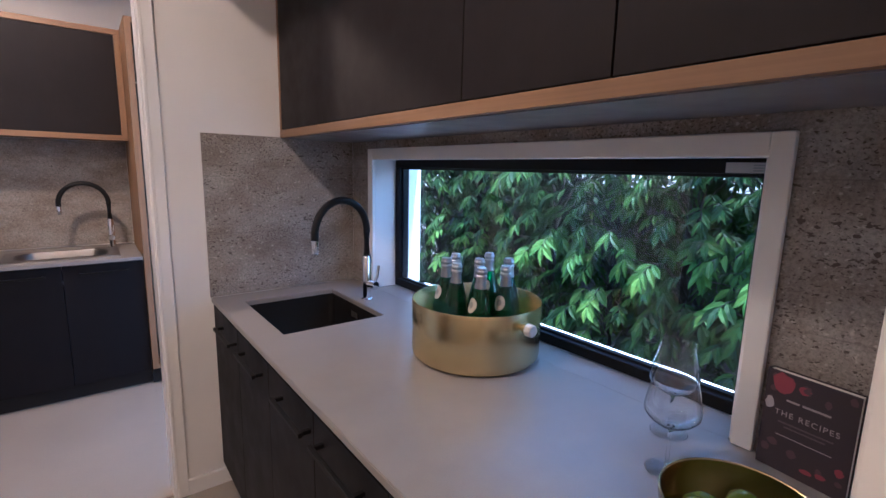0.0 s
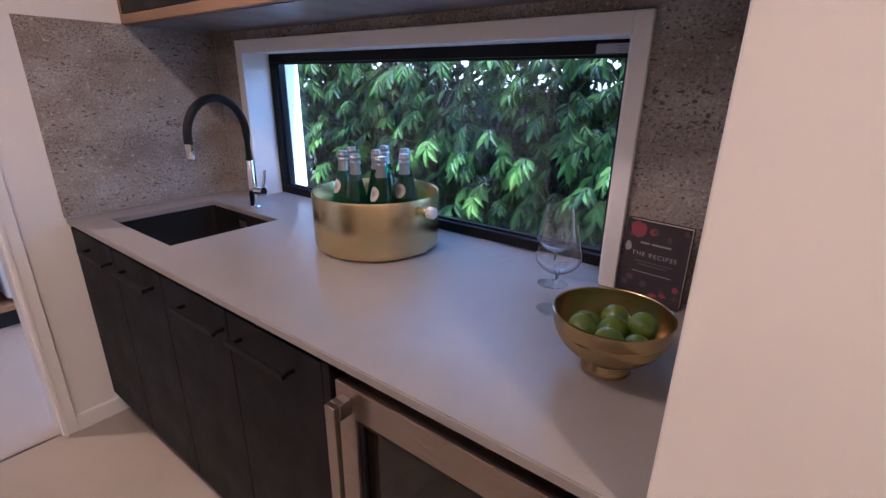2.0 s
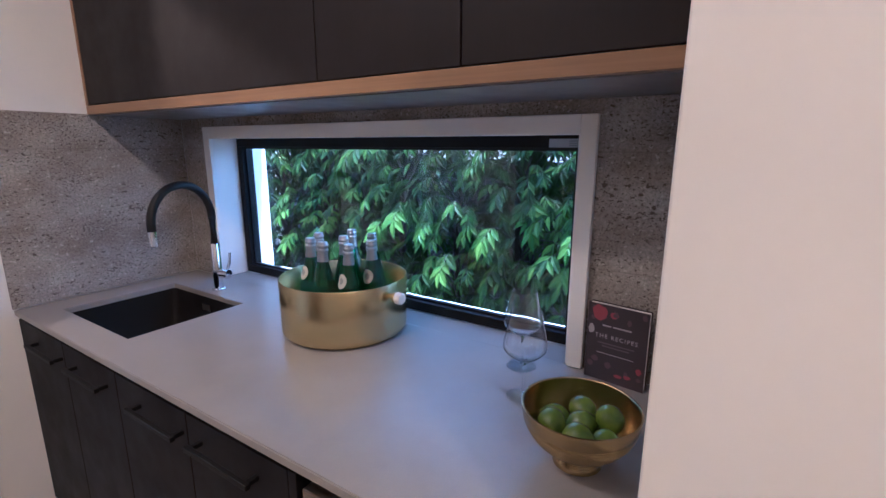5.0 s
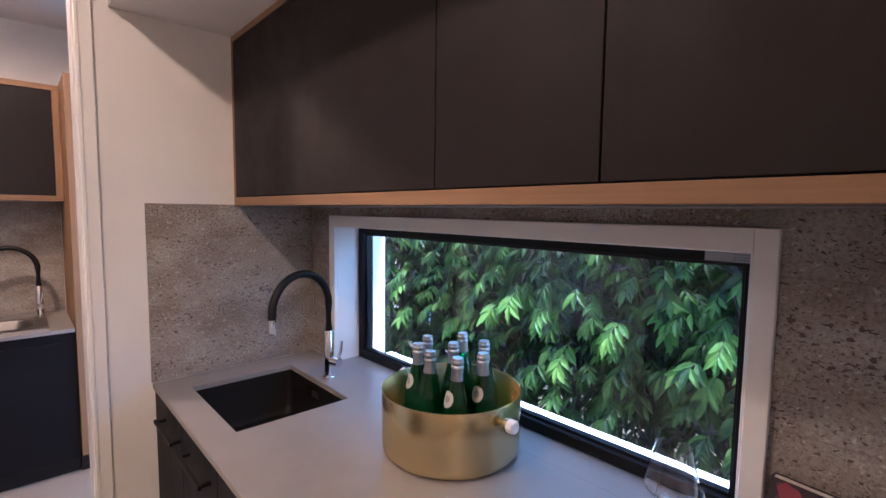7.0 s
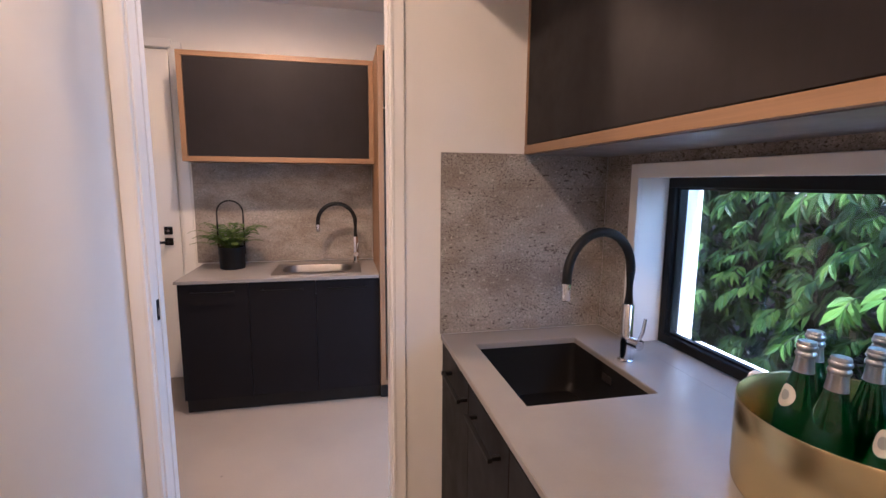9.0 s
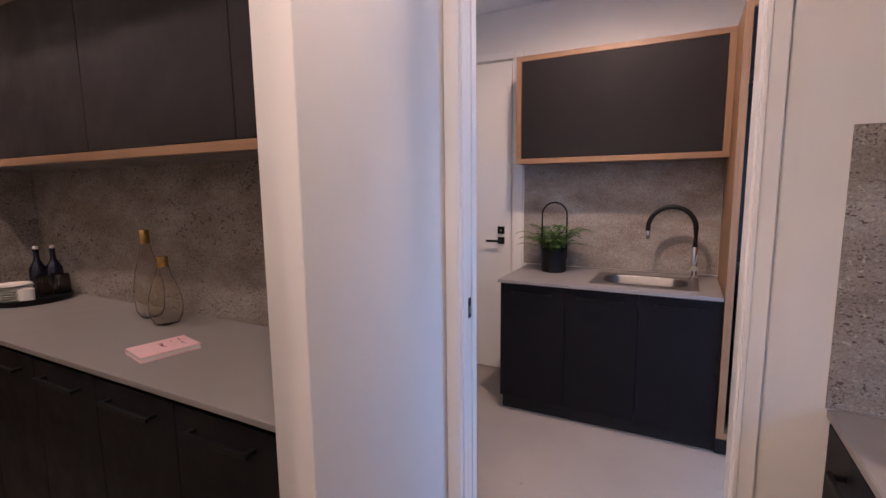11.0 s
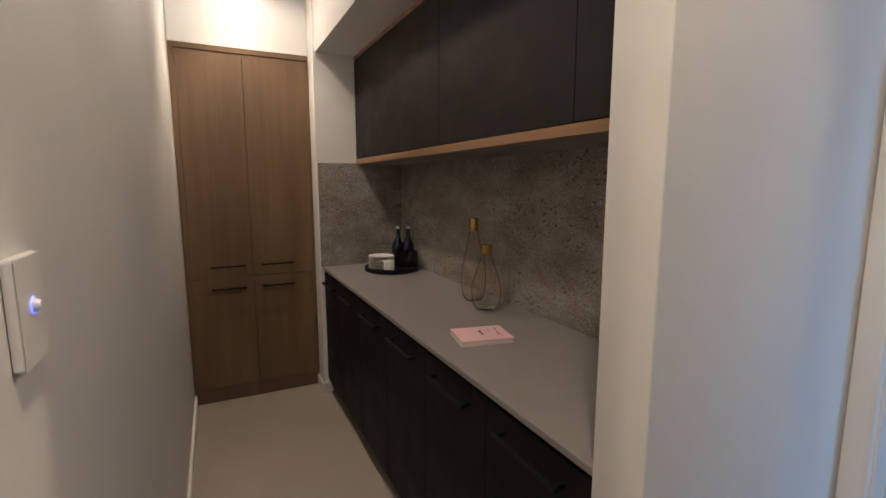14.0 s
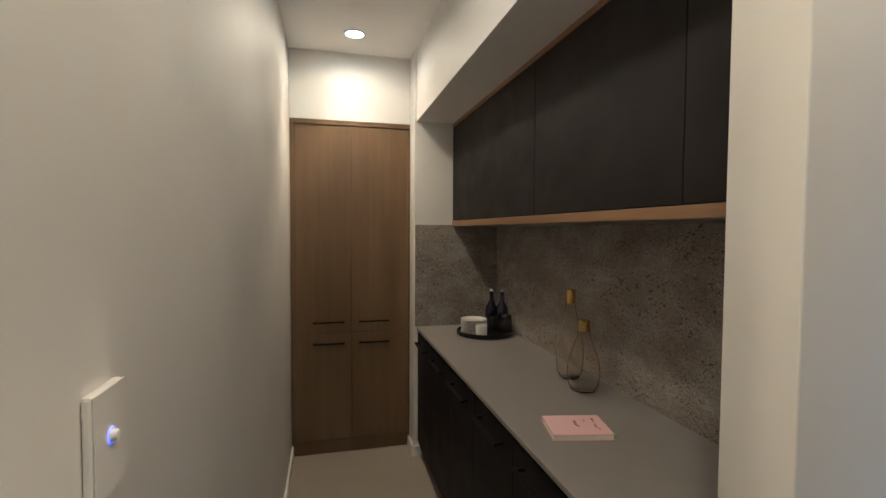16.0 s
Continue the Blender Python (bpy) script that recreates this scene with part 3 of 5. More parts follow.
# ---------------------------------------------------------------- ceiling lamps
def downlight():
    d = thing("downlight", "round white recessed ceiling downlight, lit", "downlight", (DOWNLIGHTS[2][0], DOWNLIGHTS[2][1], CEIL), group="ceiling downlights")
    part("trim_ring", lathe([(0.050, -0.001), (0.051, -0.006), (0.056, -0.009), (0.066, -0.006), (0.068, -0.0005)], 40), PLASTIC, d, smooth=True)
    part("diffuser", lathe([(0, -0.0045), (0.0495, -0.0045), (0.0495, -0.001)], 40), LAMP_GLOW, d, "glowing frosted lens")
    return d


lamp = downlight()
for k, (lx, ly, lw) in enumerate(DOWNLIGHTS):
    if k != 2:
        copy_thing(lamp, Matrix.Translation((lx, ly, CEIL)))


# ---------------------------------------------------------------- cabinets
def bar_handle(parent, length, material, axis="y"):
    """A square bar handle on two posts, its middle at the part's own origin; it stands out along -x."""
    bm = bmesh.new()
    h = length / 2
    box(bm, -0.037, -0.025, -h, h, -0.0065, 0.0065, bevel=0.0015)
    for s in (-1, 1):
        box(bm, -0.0249, 0.0, s * (h - 0.012) - 0.006, s * (h - 0.012) + 0.006, -0.0055, 0.0055, bevel=0.001)
    return part("handle", bm, material, parent, "matt black bar handle")


def base_cabinet(width, depth, label, at, turn, group, material, top=0.868, foot=0.105, body_top=0.0, handle=0.0, length=0.26):
    """A base unit whose front faces -x; its front middle is at the base point."""
    c = thing("base_cabinet", label, "cabinet", at, turn, group)
    w = width / 2
    part("body", boxes((0.0195, depth, -w + 0.001, w - 0.001, foot, body_top or top - 0.002)), CARCASS, c)
    door = part("door", boxes((0, 0.018, -w + 0.0015, w - 0.0015, foot, top - 0.004), bevel=0.0012), material, c)
    hd = bar_handle(door, min(length, width - 0.1), METAL_BLACK)
    hd.location = (-0.0003, handle, 0.806)
    part("kickboard", boxes((0.055, 0.07, -w, w, 0.0, foot - 0.001)), KICK, c)
    return c


# bench by the window
EDGES = [2.349, 1.955, 1.588, 1.222, 0.851]
HANDLES = [2.078, 1.755, 1.348, 1.057]
for ya, yb, hy in zip(EDGES, EDGES[1:], HANDLES):
    at = (0.507, (ya + yb) / 2, 0)
    base_cabinet(ya - yb, 0.67, "charcoal base cabinet with a black bar handle under the grey benchtop", at, 0, "cabinets under the window bench", BLACK_BOARD_B, body_top=0.62 if yb > 1.5 else 0.0, handle=hy - (ya + yb) / 2, length=0.235)
solid("end_panel", boxes((0.507, 1.18, 0.826, 0.850, 0.0, 0.867), bevel=0.0012), BLACK_BOARD_B, "charcoal filler panel beside the bar fridge", "panel")
solid("filler_panel", boxes((0.535, 1.18, PIER_Y + 0.001, 0.230, 0.0, 0.867), bevel=0.0012), CARCASS, "dark filler strip beside the bar fridge", "panel")


def benchtop(name, x0, x1, y0, y1, z0, z1, label, hole=None, bevel=0.0025):
    bm = bmesh.new()
    if hole:
        hx0, hx1, hy0, hy1 = hole
        xs, ys = [x0, hx0, hx1, x1], [y0, hy0, hy1, y1]
        for z in (z0, z1):
            grid = [[bm.verts.new((x, y, z)) for y in ys] for x in xs]
            for i in range(3):
                for j in range(3):
                    if (i, j) != (1, 1):
                        bm.faces.new((grid[i][j], grid[i + 1][j], grid[i + 1][j + 1], grid[i][j + 1]))
            if z == z0:
                low = grid
            else:
                high = grid
        ring = lambda g, idx: [g[i][j] for i, j in idx]
        outer = [(0, 0), (1, 0), (2, 0), (3, 0), (3, 1), (3, 2), (3, 3), (2, 3), (1, 3), (0, 3), (0, 2), (0, 1)]
        inner = [(1, 1), (2, 1), (2, 2), (1, 2)]
        for idx in (outer, inner):
            a, b = ring(low, idx), ring(high, idx)
            for i in range(len(a)):
                j = (i + 1) % len(a)
                bm.faces.new((a[i], a[j], b[j], b[i]))
        bmesh.ops.recalc_face_normals(bm, faces=bm.faces)
        up = [e for e in bm.edges if all(abs(v.co.z - z1) < 1e-6 for v in e.verts) and len(e.link_faces) == 2 and e.calc_face_angle(0) > 1]
        bmesh.ops.bevel(bm, geom=up, offset=bevel, segments=2, affect="EDGES")
    else:
        box(bm, x0, x1, y0, y1, z0, z1, bevel=bevel)
    return solid(name, bm, BENCH, label, "benchtop")


SK = (0.605, 1.003, 1.719, 2.208)   # sink cut-out
benchtop("benchtop", 0.50, 1.1895, PIER_Y + 0.001, 2.349, 0.88, 0.90, "grey stone benchtop with an undermount sink, below the window", SK)
structure("window_sill_1", boxes((1.184, 1.3015, WY0 + 0.002, WY1 - 0.002, 0.8805, 0.9004)), BENCH, "grey stone window sill level with the bench", "sill")


def black_sink():
    s = thing("kitchen_sink", "black composite undermount sink in the grey bench", "sink", (0, 0, 0.879))
    x0, x1, y0, y1 = SK[0] - 0.004, SK[1] + 0.004, SK[2] - 0.004, SK[3] + 0.004
    depth, t = 0.19, 0.012
    bm = bmesh.new()

    def ring(inset, z, r, n=6):
        pts = []
        for cx, cy, a0 in ((x1 - inset - r, y1 - inset - r, 0), (x0 + inset + r, y1 - inset - r, 90), (x0 + inset + r, y0 + inset + r, 180), (x1 - inset - r, y0 + inset + r, 270)):
            for k in range(n + 1):
                a = radians(a0 + 90 * k / n)
                pts.append(bm.verts.new((cx + r * math.cos(a), cy + r * math.sin(a), z)))
        return pts
    rows = [ring(-0.02, 0, 0.03), ring(0, 0, 0.02), ring(0.004, -depth + 0.03, 0.03), ring(0.02, -depth + 0.004, 0.035), ring(0.05, -depth, 0.04)]
    for a, b in zip(rows, rows[1:]):
        for i in range(len(a)):
            j = (i + 1) % len(a)
            bm.faces.new((a[i], a[j], b[j], b[i]))
    bm.faces.new(rows[-1])
    bowl = part("bowl", bm, SINK_BLACK, s, smooth=True)
    sol = bowl.modifiers.new("thick", "SOLIDIFY")
    sol.thickness, sol.offset = 0.006, -1
    part("drain", lathe([(0, 0.002), (0.03, 0.002), (0.042, 0.004), (0.045, 0.0)], 28), METAL_BLACK, s, "black round drain", True, ((x0 + x1) / 2, (y0 + y1) / 2, -depth + 0.002))
    part("overflow", boxes((x1 - 0.008, x1 - 0.005, 1.945, 2.0, -0.058, -0.032), bevel=0.001), STEEL, s, "small steel overflow plate")


black_sink()


def tap(at, turn, scale=1.0, label="", height=0.445, reach=0.27):
    """A pull-down mixer: chrome body with a side lever, black hose in a high arch, chrome spray head. The spout reaches along -x."""
    t = thing("sink_mixer", label, "tap", at, turn)
    part("base_ring", lathe([(0, 0), (0.026, 0), (0.026, 0.006), (0.0225, 0.009), (0, 0.009)], 28), CHROME, t, smooth=True)
    part("body", lathe([(0.019, 0.009), (0.019, 0.055), (0.0195, 0.058), (0.0195, 0.092), (0.019, 0.095), (0.019, 0.195), (0.0165, 0.199), (0.0, 0.199)], 28), CHROME, t, smooth=True)
    lever = tube([(0, -0.018, 0.072), (0.0, -0.058, 0.072)], 0.0185, 20)
    part("lever_hub", lever, CHROME, t, smooth=True)
    part("lever", tube([(0.002, -0.050, 0.085), (0.010, -0.056, 0.115), (0.016, -0.058, 0.160)], [0.006, 0.0055, 0.005], 10), CHROME, t, smooth=True)
    r = reach / 2
    zt = height - r
    pts = [(0, 0, 0.199), (0, 0, zt)] + [(-r + r * math.cos(radians(a)), 0, zt + r * math.sin(radians(a))) for a in range(8, 181, 8)] + [(-reach, 0, zt - 0.018)]
    part("hose", tube(pts, 0.0148, 18), RUBBER, t, "black rubber-clad hose", True)
    part("spray_head", lathe([(0, 0), (0.0105, 0), (0.0135, 0.004), (0.0145, 0.057), (0.0, 0.057)], 20), CHROME, t, "chrome spray head", True, (-reach, 0, zt - 0.018 - 0.055))
    return t


tap((1.056, 1.957, 0.90), 14, label="tall chrome mixer tap with a black arched hose")


def wall_cabinets():
    """Lift-up wall cabinets by the window, with an oak edge all round."""
    c = thing("wall_cabinet", "long charcoal wall cabinet with oak edging above the window", "cabinet", (0, 0, 0))
    x0, x1, y0, y1, z0, z1 = 0.827, 1.1895, PIER_Y + 0.001, 2.349, 1.605, 2.304
    part("body", boxes((x0 + 0.022, x1, y0, y1, z0 + 0.034, z1 - 0.03)), CARCASS, c)
    part("bottom_panel", boxes((x0, x1, y0, y1, z0, z0 + 0.033), bevel=0.001), OAK, c, "pale oak underside panel")
    part("under_board", boxes((x0 + 0.02, x1, y0, y1, z0 - 0.003, z0 - 0.0002)), UNDERSIDE, c, "grey laminate underside")
    part("top_edge", boxes((x0, x1, y0, y1, z1 - 0.022, z1), bevel=0.001), OAK, c, "pale oak edge")
    part("side_edge", boxes((x0, x1, y1 - 0.016, y1, z0 + 0.0335, z1 - 0.0225), bevel=0.001), OAK_Z, c, "pale oak edge")
    for ya, yb in ((y1 - 0.016, 1.058), (1.058, 0.655), (0.655, y0)):
        part("door", boxes((x0 + 0.002, x0 + 0.02, yb + 0.002, ya - 0.002, z0 + 0.036, z1 - 0.025), bevel=0.0012), BLACK_BOARD, c)


wall_cabinets()


def bar_fridge():
    f = thing("bar_fridge", "stainless steel bar fridge with a glass door under the bench", "fridge", (0.505, 0.5215, 0))
    y = 0.2865
    part("cabinet", boxes((0.05, 0.6, -y + 0.01, -y + 0.03, 0.08, 0.842), (0.05, 0.6, y - 0.03, y - 0.01, 0.08, 0.842), (0.05, 0.6, -y + 0.03, y - 0.03, 0.822, 0.842),
                          (0.05, 0.6, -y + 0.03, y - 0.03, 0.08, 0.1), (0.58, 0.6, -y + 0.03, y - 0.03, 0.1, 0.822)), CARCASS, f)
    door = part("door", ring_frame(0, 0.042, -y, y, 0.105, 0.844, 0.058, 0.072), STEEL, f, "brushed steel door frame")
    part("gasket", ring_frame(0.006, 0.03, -y + 0.0581, y - 0.0581, 0.1775, 0.7715, 0.012, 0.012, 0.0005), RUBBER, door)
    part("door_glass", boxes((0.012, 0.018, -y + 0.07, y - 0.07, 0.188, 0.758)), FRIDGE_GLASS, door, "dark tinted glass")
    hy = y - 0.036
    part("handle", boxes((-0.045, -0.031, hy - 0.012, hy + 0.016, 0.20, 0.820), (-0.0309, -0.0002, hy - 0.012, hy + 0.016, 0.783, 0.820),
                         (-0.0309, -0.0002, hy - 0.012, hy + 0.016, 0.20, 0.237), bevel=0.0015), STEEL, door, "square steel pull handle")
    for z in (0.33, 0.52, 0.69):
        bm = bmesh.new()
        for k in range(9):
            box(bm, 0.08, 0.56, -y + 0.05 + k * 0.0575, -y + 0.054 + k * 0.0575, z, z + 0.004)
        box(bm, 0.07, 0.09, -y + 0.032, y - 0.032, z + 0.0041, z + 0.022)
        part("shelf", bm, STEEL, f, "wire shelf with a steel front rail")
    part("kick_grille", boxes((0.06, 0.075, -y, y, 0.0, 0.078)), CARCASS, f)


bar_fridge()

# pantry cabinetry beyond the pier
k = thing("tall_cabinet", "brown timber tall cabinet beside the pier", "cabinet", (0.52, -0.34, 0))
part("body", boxes((0.02, 0.66, -0.32, 0.32, 0.1, 2.3)), CARCASS, k)
part("door", boxes((0, 0.018, -0.318, 0.318, 0.105, 2.298), bevel=0.001), WALNUT, k)
part("kickboard", boxes((0.05, 0.065, -0.32, 0.32, 0, 0.099)), KICK, k)

# second bench, in its niche
W2 = (C2X1 - C2X0) / 6
for i in range(6):
    base_cabinet(W2, 0.56, "black base cabinet with a black bar handle in the niche", (C2X0 + W2 * (i + 0.5), 1.672, 0), 90, "cabinets in the niche", BLACK_BOARD_B)
benchtop("benchtop", C2X0 + 0.001, C2X1 - 0.001, C2Y0, 2.2455, 0.88, 0.90, "long grey stone benchtop in the niche")


def niche_wall_cabinets():
    c = thing("wall_cabinet", "long charcoal wall cabinet with oak edging in the niche", "cabinet", (0, 0, 0))
    x0, x1, y0, y1, z0, z1 = C2X0 + 0.001, C2X1 - 0.001, 1.913, 2.2385, 1.591, 2.289
    part("body", boxes((x0, x1, y0 + 0.022, y1, z0 + 0.034, z1 - 0.024)), CARCASS, c)
    part("bottom_panel", boxes((x0, x1, y0, y1, z0, z0 + 0.033), bevel=0.001), OAK_X, c, "pale oak underside panel")
    part("under_board", boxes((x0, x1, y0 + 0.02, y1, z0 - 0.003, z0 - 0.0002)), UNDERSIDE, c, "grey laminate underside")
    part("top_edge", boxes((x0, x1, y0, y1, z1 - 0.022, z1), bevel=0.001), OAK_X, c, "pale oak edge")
    for xa, xb in ((x0, -1.93), (-1.93, -1.087), (-1.087, x1)):
        part("door", boxes((xa + 0.002, xb - 0.002, y0 + 0.002, y0 + 0.02, z0 + 0.036, z1 - 0.025), bevel=0.0012), BLACK_BOARD, c)


niche_wall_cabinets()


def tall_cupboard():
    c = thing("tall_cupboard", "tall walnut-look pantry cupboard with four doors and bar handles", "cupboard", (-3.385, 1.2375, 0))
    w = 0.404
    part("body", boxes((-0.6, -0.02, -w, w, 0.1, 2.266)), CARCASS, c)
    part("head_trim", boxes((-0.05, 0.006, -w, w, 2.268, 2.299), bevel=0.001), WALNUT, c)
    part("side_trim", boxes((-0.05, 0.003, -w, -w + 0.03, 0.1, 2.2675), bevel=0.001), WALNUT, c)
    part("side_trim", boxes((-0.05, 0.003, w - 0.012, w, 0.1, 2.2675), bevel=0.001), WALNUT, c)
    part("kickboard", boxes((-0.035, -0.02, -w, w, 0.0, 0.099)), WALNUT, c, "walnut kickboard")
    seam = 0.850
    mid = -0.004
    for ya, yb in ((-w + 0.0315, mid - 0.0015), (mid + 0.0015, w - 0.0135)):
        for za, zb, hz in ((0.104, seam - 0.0015, seam - 0.072), (seam + 0.0015, 2.265, seam + 0.075)):
            d = part("door", boxes((-0.018, 0, ya, yb, za, zb), bevel=0.0012), WALNUT, c)
            bm = bmesh.new()
            hc = (ya + yb) / 2 + (0.032 if ya < -0.1 else -0.044)
            box(bm, 0.024, 0.034, hc - 0.105, hc + 0.105, hz - 0.005, hz + 0.005, bevel=0.0015)
            for s in (-1, 1):
                box(bm, 0.0002, 0.0239, hc + s * 0.095 - 0.005, hc + s * 0.095 + 0.005, hz - 0.0045, hz + 0.0045)
            part("handle", bm, METAL_BLACK, d, "dark bar handle")


tall_cupboard()


# ---------------------------------------------------------------- laundry
LX0, LX1, LY = -0.876, 0.361, 3.663
lw3 = (LX1 - LX0) / 3
for i in range(3):
    base_cabinet(lw3, 0.62, "charcoal laundry base cabinet with a black bar handle", (LX0 + lw3 * (i + 0.5), LY + 0.018, 0), 90, "laundry cabinets", BLACK_BOARD_B, top=0.862, body_top=0.62 if i else 0.0)
L_SINK = (-0.29, 0.20, 3.80, 4.10)
benchtop("benchtop", LX0 - 0.012, LX1 - 0.001, LY, 4.3195, 0.864, 0.884, "grey stone laundry benchtop with a steel sink", L_SINK)


def steel_sink():
    s = thing("laundry_sink", "shallow stainless steel inset laundry sink with rounded ends", "sink", (-0.045, 3.96, 0.8842))
    bm = bmesh.new()

    def ring(hx, hy, r, z, n=8):
        pts = []
        for cx, cy, a0 in ((hx - r, hy - r, 0), (-hx + r, hy - r, 90), (-hx + r, -hy + r, 180), (hx - r, -hy + r, 270)):
            for q in range(n + 1):
                a = radians(a0 + 90 * q / n)
                pts.append(bm.verts.new((cx + r * math.cos(a), cy + r * math.sin(a), z)))
        return pts
    rows = [ring(0.295, 0.205, 0.02, 0.0), ring(0.294, 0.204, 0.02, 0.004), ring(0.236, 0.142, 0.10, 0.005), ring(0.232, 0.138, 0.10, 0.0), ring(0.222, 0.128, 0.10, -0.12), ring(0.19, 0.10, 0.08, -0.15)]
    for a, b in zip(rows, rows[1:]):
        for i in range(len(a)):
            j = (i + 1) % len(a)
            bm.faces.new((a[i], a[j], b[j], b[i]))
    bm.faces.new(rows[-1])
    part("basin", bm, SINK_STEEL, s, smooth=True)
    part("drain", lathe([(0, 0.003), (0.035, 0.002), (0.042, 0.0)], 24), CHROME, s, smooth=True, at=(0, 0, -0.149))


steel_sink()
tap((0.222, 4.145, 0.889), 0, label="chrome laundry mixer tap with a black arched hose")


def laundry_wall_cabinet():
    c = thing("wall_cabinet", "charcoal laundry wall cabinet framed in pale oak", "cabinet", (0, 0, 0))
    x0, x1, y0, y1, z0, z1 = -0.892, 0.3615, 4.014, 4.3255, 1.622, 2.325
    t = 0.034
    part("body", boxes((x0 + t, x1 - t, y0 + 0.03, y1, z0 + t, z1 - t)), CARCASS, c)
    part("bottom_panel", boxes((x0, x1, y0, y1, z0, z0 + t), bevel=0.001), OAK_X, c, "pale oak panel")
    part("top_panel", boxes((x0, x1, y0, y1, z1 - t, z1), bevel=0.001), OAK_X, c, "pale oak panel")
    part("side_panel", boxes((x0, x0 + t, y0, y1, z0 + t, z1 - t), bevel=0.001), OAK_Z, c, "pale oak panel")
    part("side_panel", boxes((x1 - t, x1, y0, y1, z0 + t, z1 - t), bevel=0.001), OAK_Z, c, "pale oak panel")
    part("door", boxes((x0 + t + 0.002, x1 - t - 0.002, y0 + 0.006, y0 + 0.024, z0 + t + 0.002, z1 - t - 0.002), bevel=0.001), BLACK_BOARD, c)


laundry_wall_cabinet()


def laundry_tall():
    c = thing("tall_cabinet", "tall oak-framed laundry cabinet with an open appliance bay", "cabinet", (0, 0, 0))
    part("side_panel", boxes((0.363, 0.398, 3.655, 4.3255, 0.115, 2.335), bevel=0.001), OAK_Z, c, "pale oak side panel")
    part("bottom_panel", boxes((0.3985, 1.15, 3.655, 4.3255, 0.115, 0.148), bevel=0.001), OAK_X, c, "pale oak bottom panel")
    part("top_panel", boxes((0.3985, 1.15, 3.655, 4.3255, 2.305, 2.335), bevel=0.001), OAK_X, c, "pale oak top panel")
    part("bay_lining", boxes((0.3985, 0.403, 3.70, 4.32, 0.1485, 1.96), (0.403, 1.15, 4.30, 4.32, 0.1485, 1.96), (0.403, 1.15, 3.70, 4.2995, 1.95, 1.9599)), CARCASS, c)
    part("door", boxes((0.401, 1.15, 3.66, 3.678, 1.965, 2.302), bevel=0.001), BLACK_BOARD_B, c)
    part("kickboard", boxes((0.363, 1.15, 3.715, 3.73, 0, 0.1145)), KICK, c)


def washing_machine():
    w = thing("washing_machine", "white enamelled washing machine in the oak cabinet bay", "appliance", (0.735, 3.98, 0.1485))
    part("body", boxes((-0.297, 0.297, -0.27, 0.27, 0.012, 0.85), bevel=0.022), APPLIANCE, w, smooth=False)
    for sx in (-1, 1):
        for sy in (-1, 1):
            part("foot", lathe([(0, 0), (0.022, 0), (0.02, 0.0125), (0, 0.0125)], 16), RUBBER, w, at=(sx * 0.25, sy * 0.22, 0))


washing_machine()
laundry_tall()


def fern_basket():
    p = thing("potted_fern", "green fern in a black pot with a tall hoop handle", "plant", (-0.635, 4.085, 0.8845))
    part("pot", lathe([(0, 0.0), (0.078, 0.0), (0.082, 0.004), (0.0875, 0.155), (0.083, 0.155), (0.079, 0.13), (0, 0.13)], 36), METAL_BLACK, p, smooth=True)
    part("soil", lathe([(0, 0.131), (0.078, 0.131), (0.078, 0.1305)], 24), SOIL, p)
    pts = [(0.085, 0, 0.10), (0.085, 0, 0.37)] + [(0.085 * math.cos(radians(a)), 0, 0.39 + 0.085 * math.sin(radians(a))) for a in range(0, 181, 12)] + [(-0.085, 0, 0.37), (-0.085, 0, 0.10)]
    part("hoop_handle", tube(pts, 0.0055, 10), METAL_BLACK, p, smooth=True)
    rnd = random.Random(5)
    for i in range(44):
        a = 2 * math.pi * i / 44 * 2 + rnd.uniform(-0.2, 0.2)
        reach, lift = rnd.uniform(0.10, 0.26), rnd.uniform(0.07, 0.20)
        bm = bmesh.new()
        n = 16
        spine = []
        for q in range(n + 1):
            u = q / n
            spine.append(Vector((math.cos(a) * (0.02 + reach * u), math.sin(a) * (0.02 + reach * u) * 0.75, 0.13 + lift * math.sin(u * 2.0) * 1.05 - 0.02 * u * u)))
        for q in range(1, n):
            d = (spine[q + 1] - spine[q]).normalized()
            side = d.cross(Vector((0, 0, 1))).normalized()
            ln = 0.046 * math.sin(math.pi * min(1, 0.15 + 0.85 * q / n)) * rnd.uniform(0.85, 1.15)
            for s in (-1, 1):
                b0 = spine[q]
                tip = b0 + s * side * ln + d * ln * 0.5 + Vector((0, 0, -0.12 * ln))
                mid = (b0 + tip) / 2
                bm.faces.new([bm.verts.new(v) for v in (b0, mid - d * 0.006, tip, mid + d * 0.006)])
        tube(spine, 0.0012, 4, bm, False)
        part("frond", bm, FERN, p)


fern_basket()


# ---------------------------------------------------------------- things on the window bench
BX, BY = 1.049, 1.222


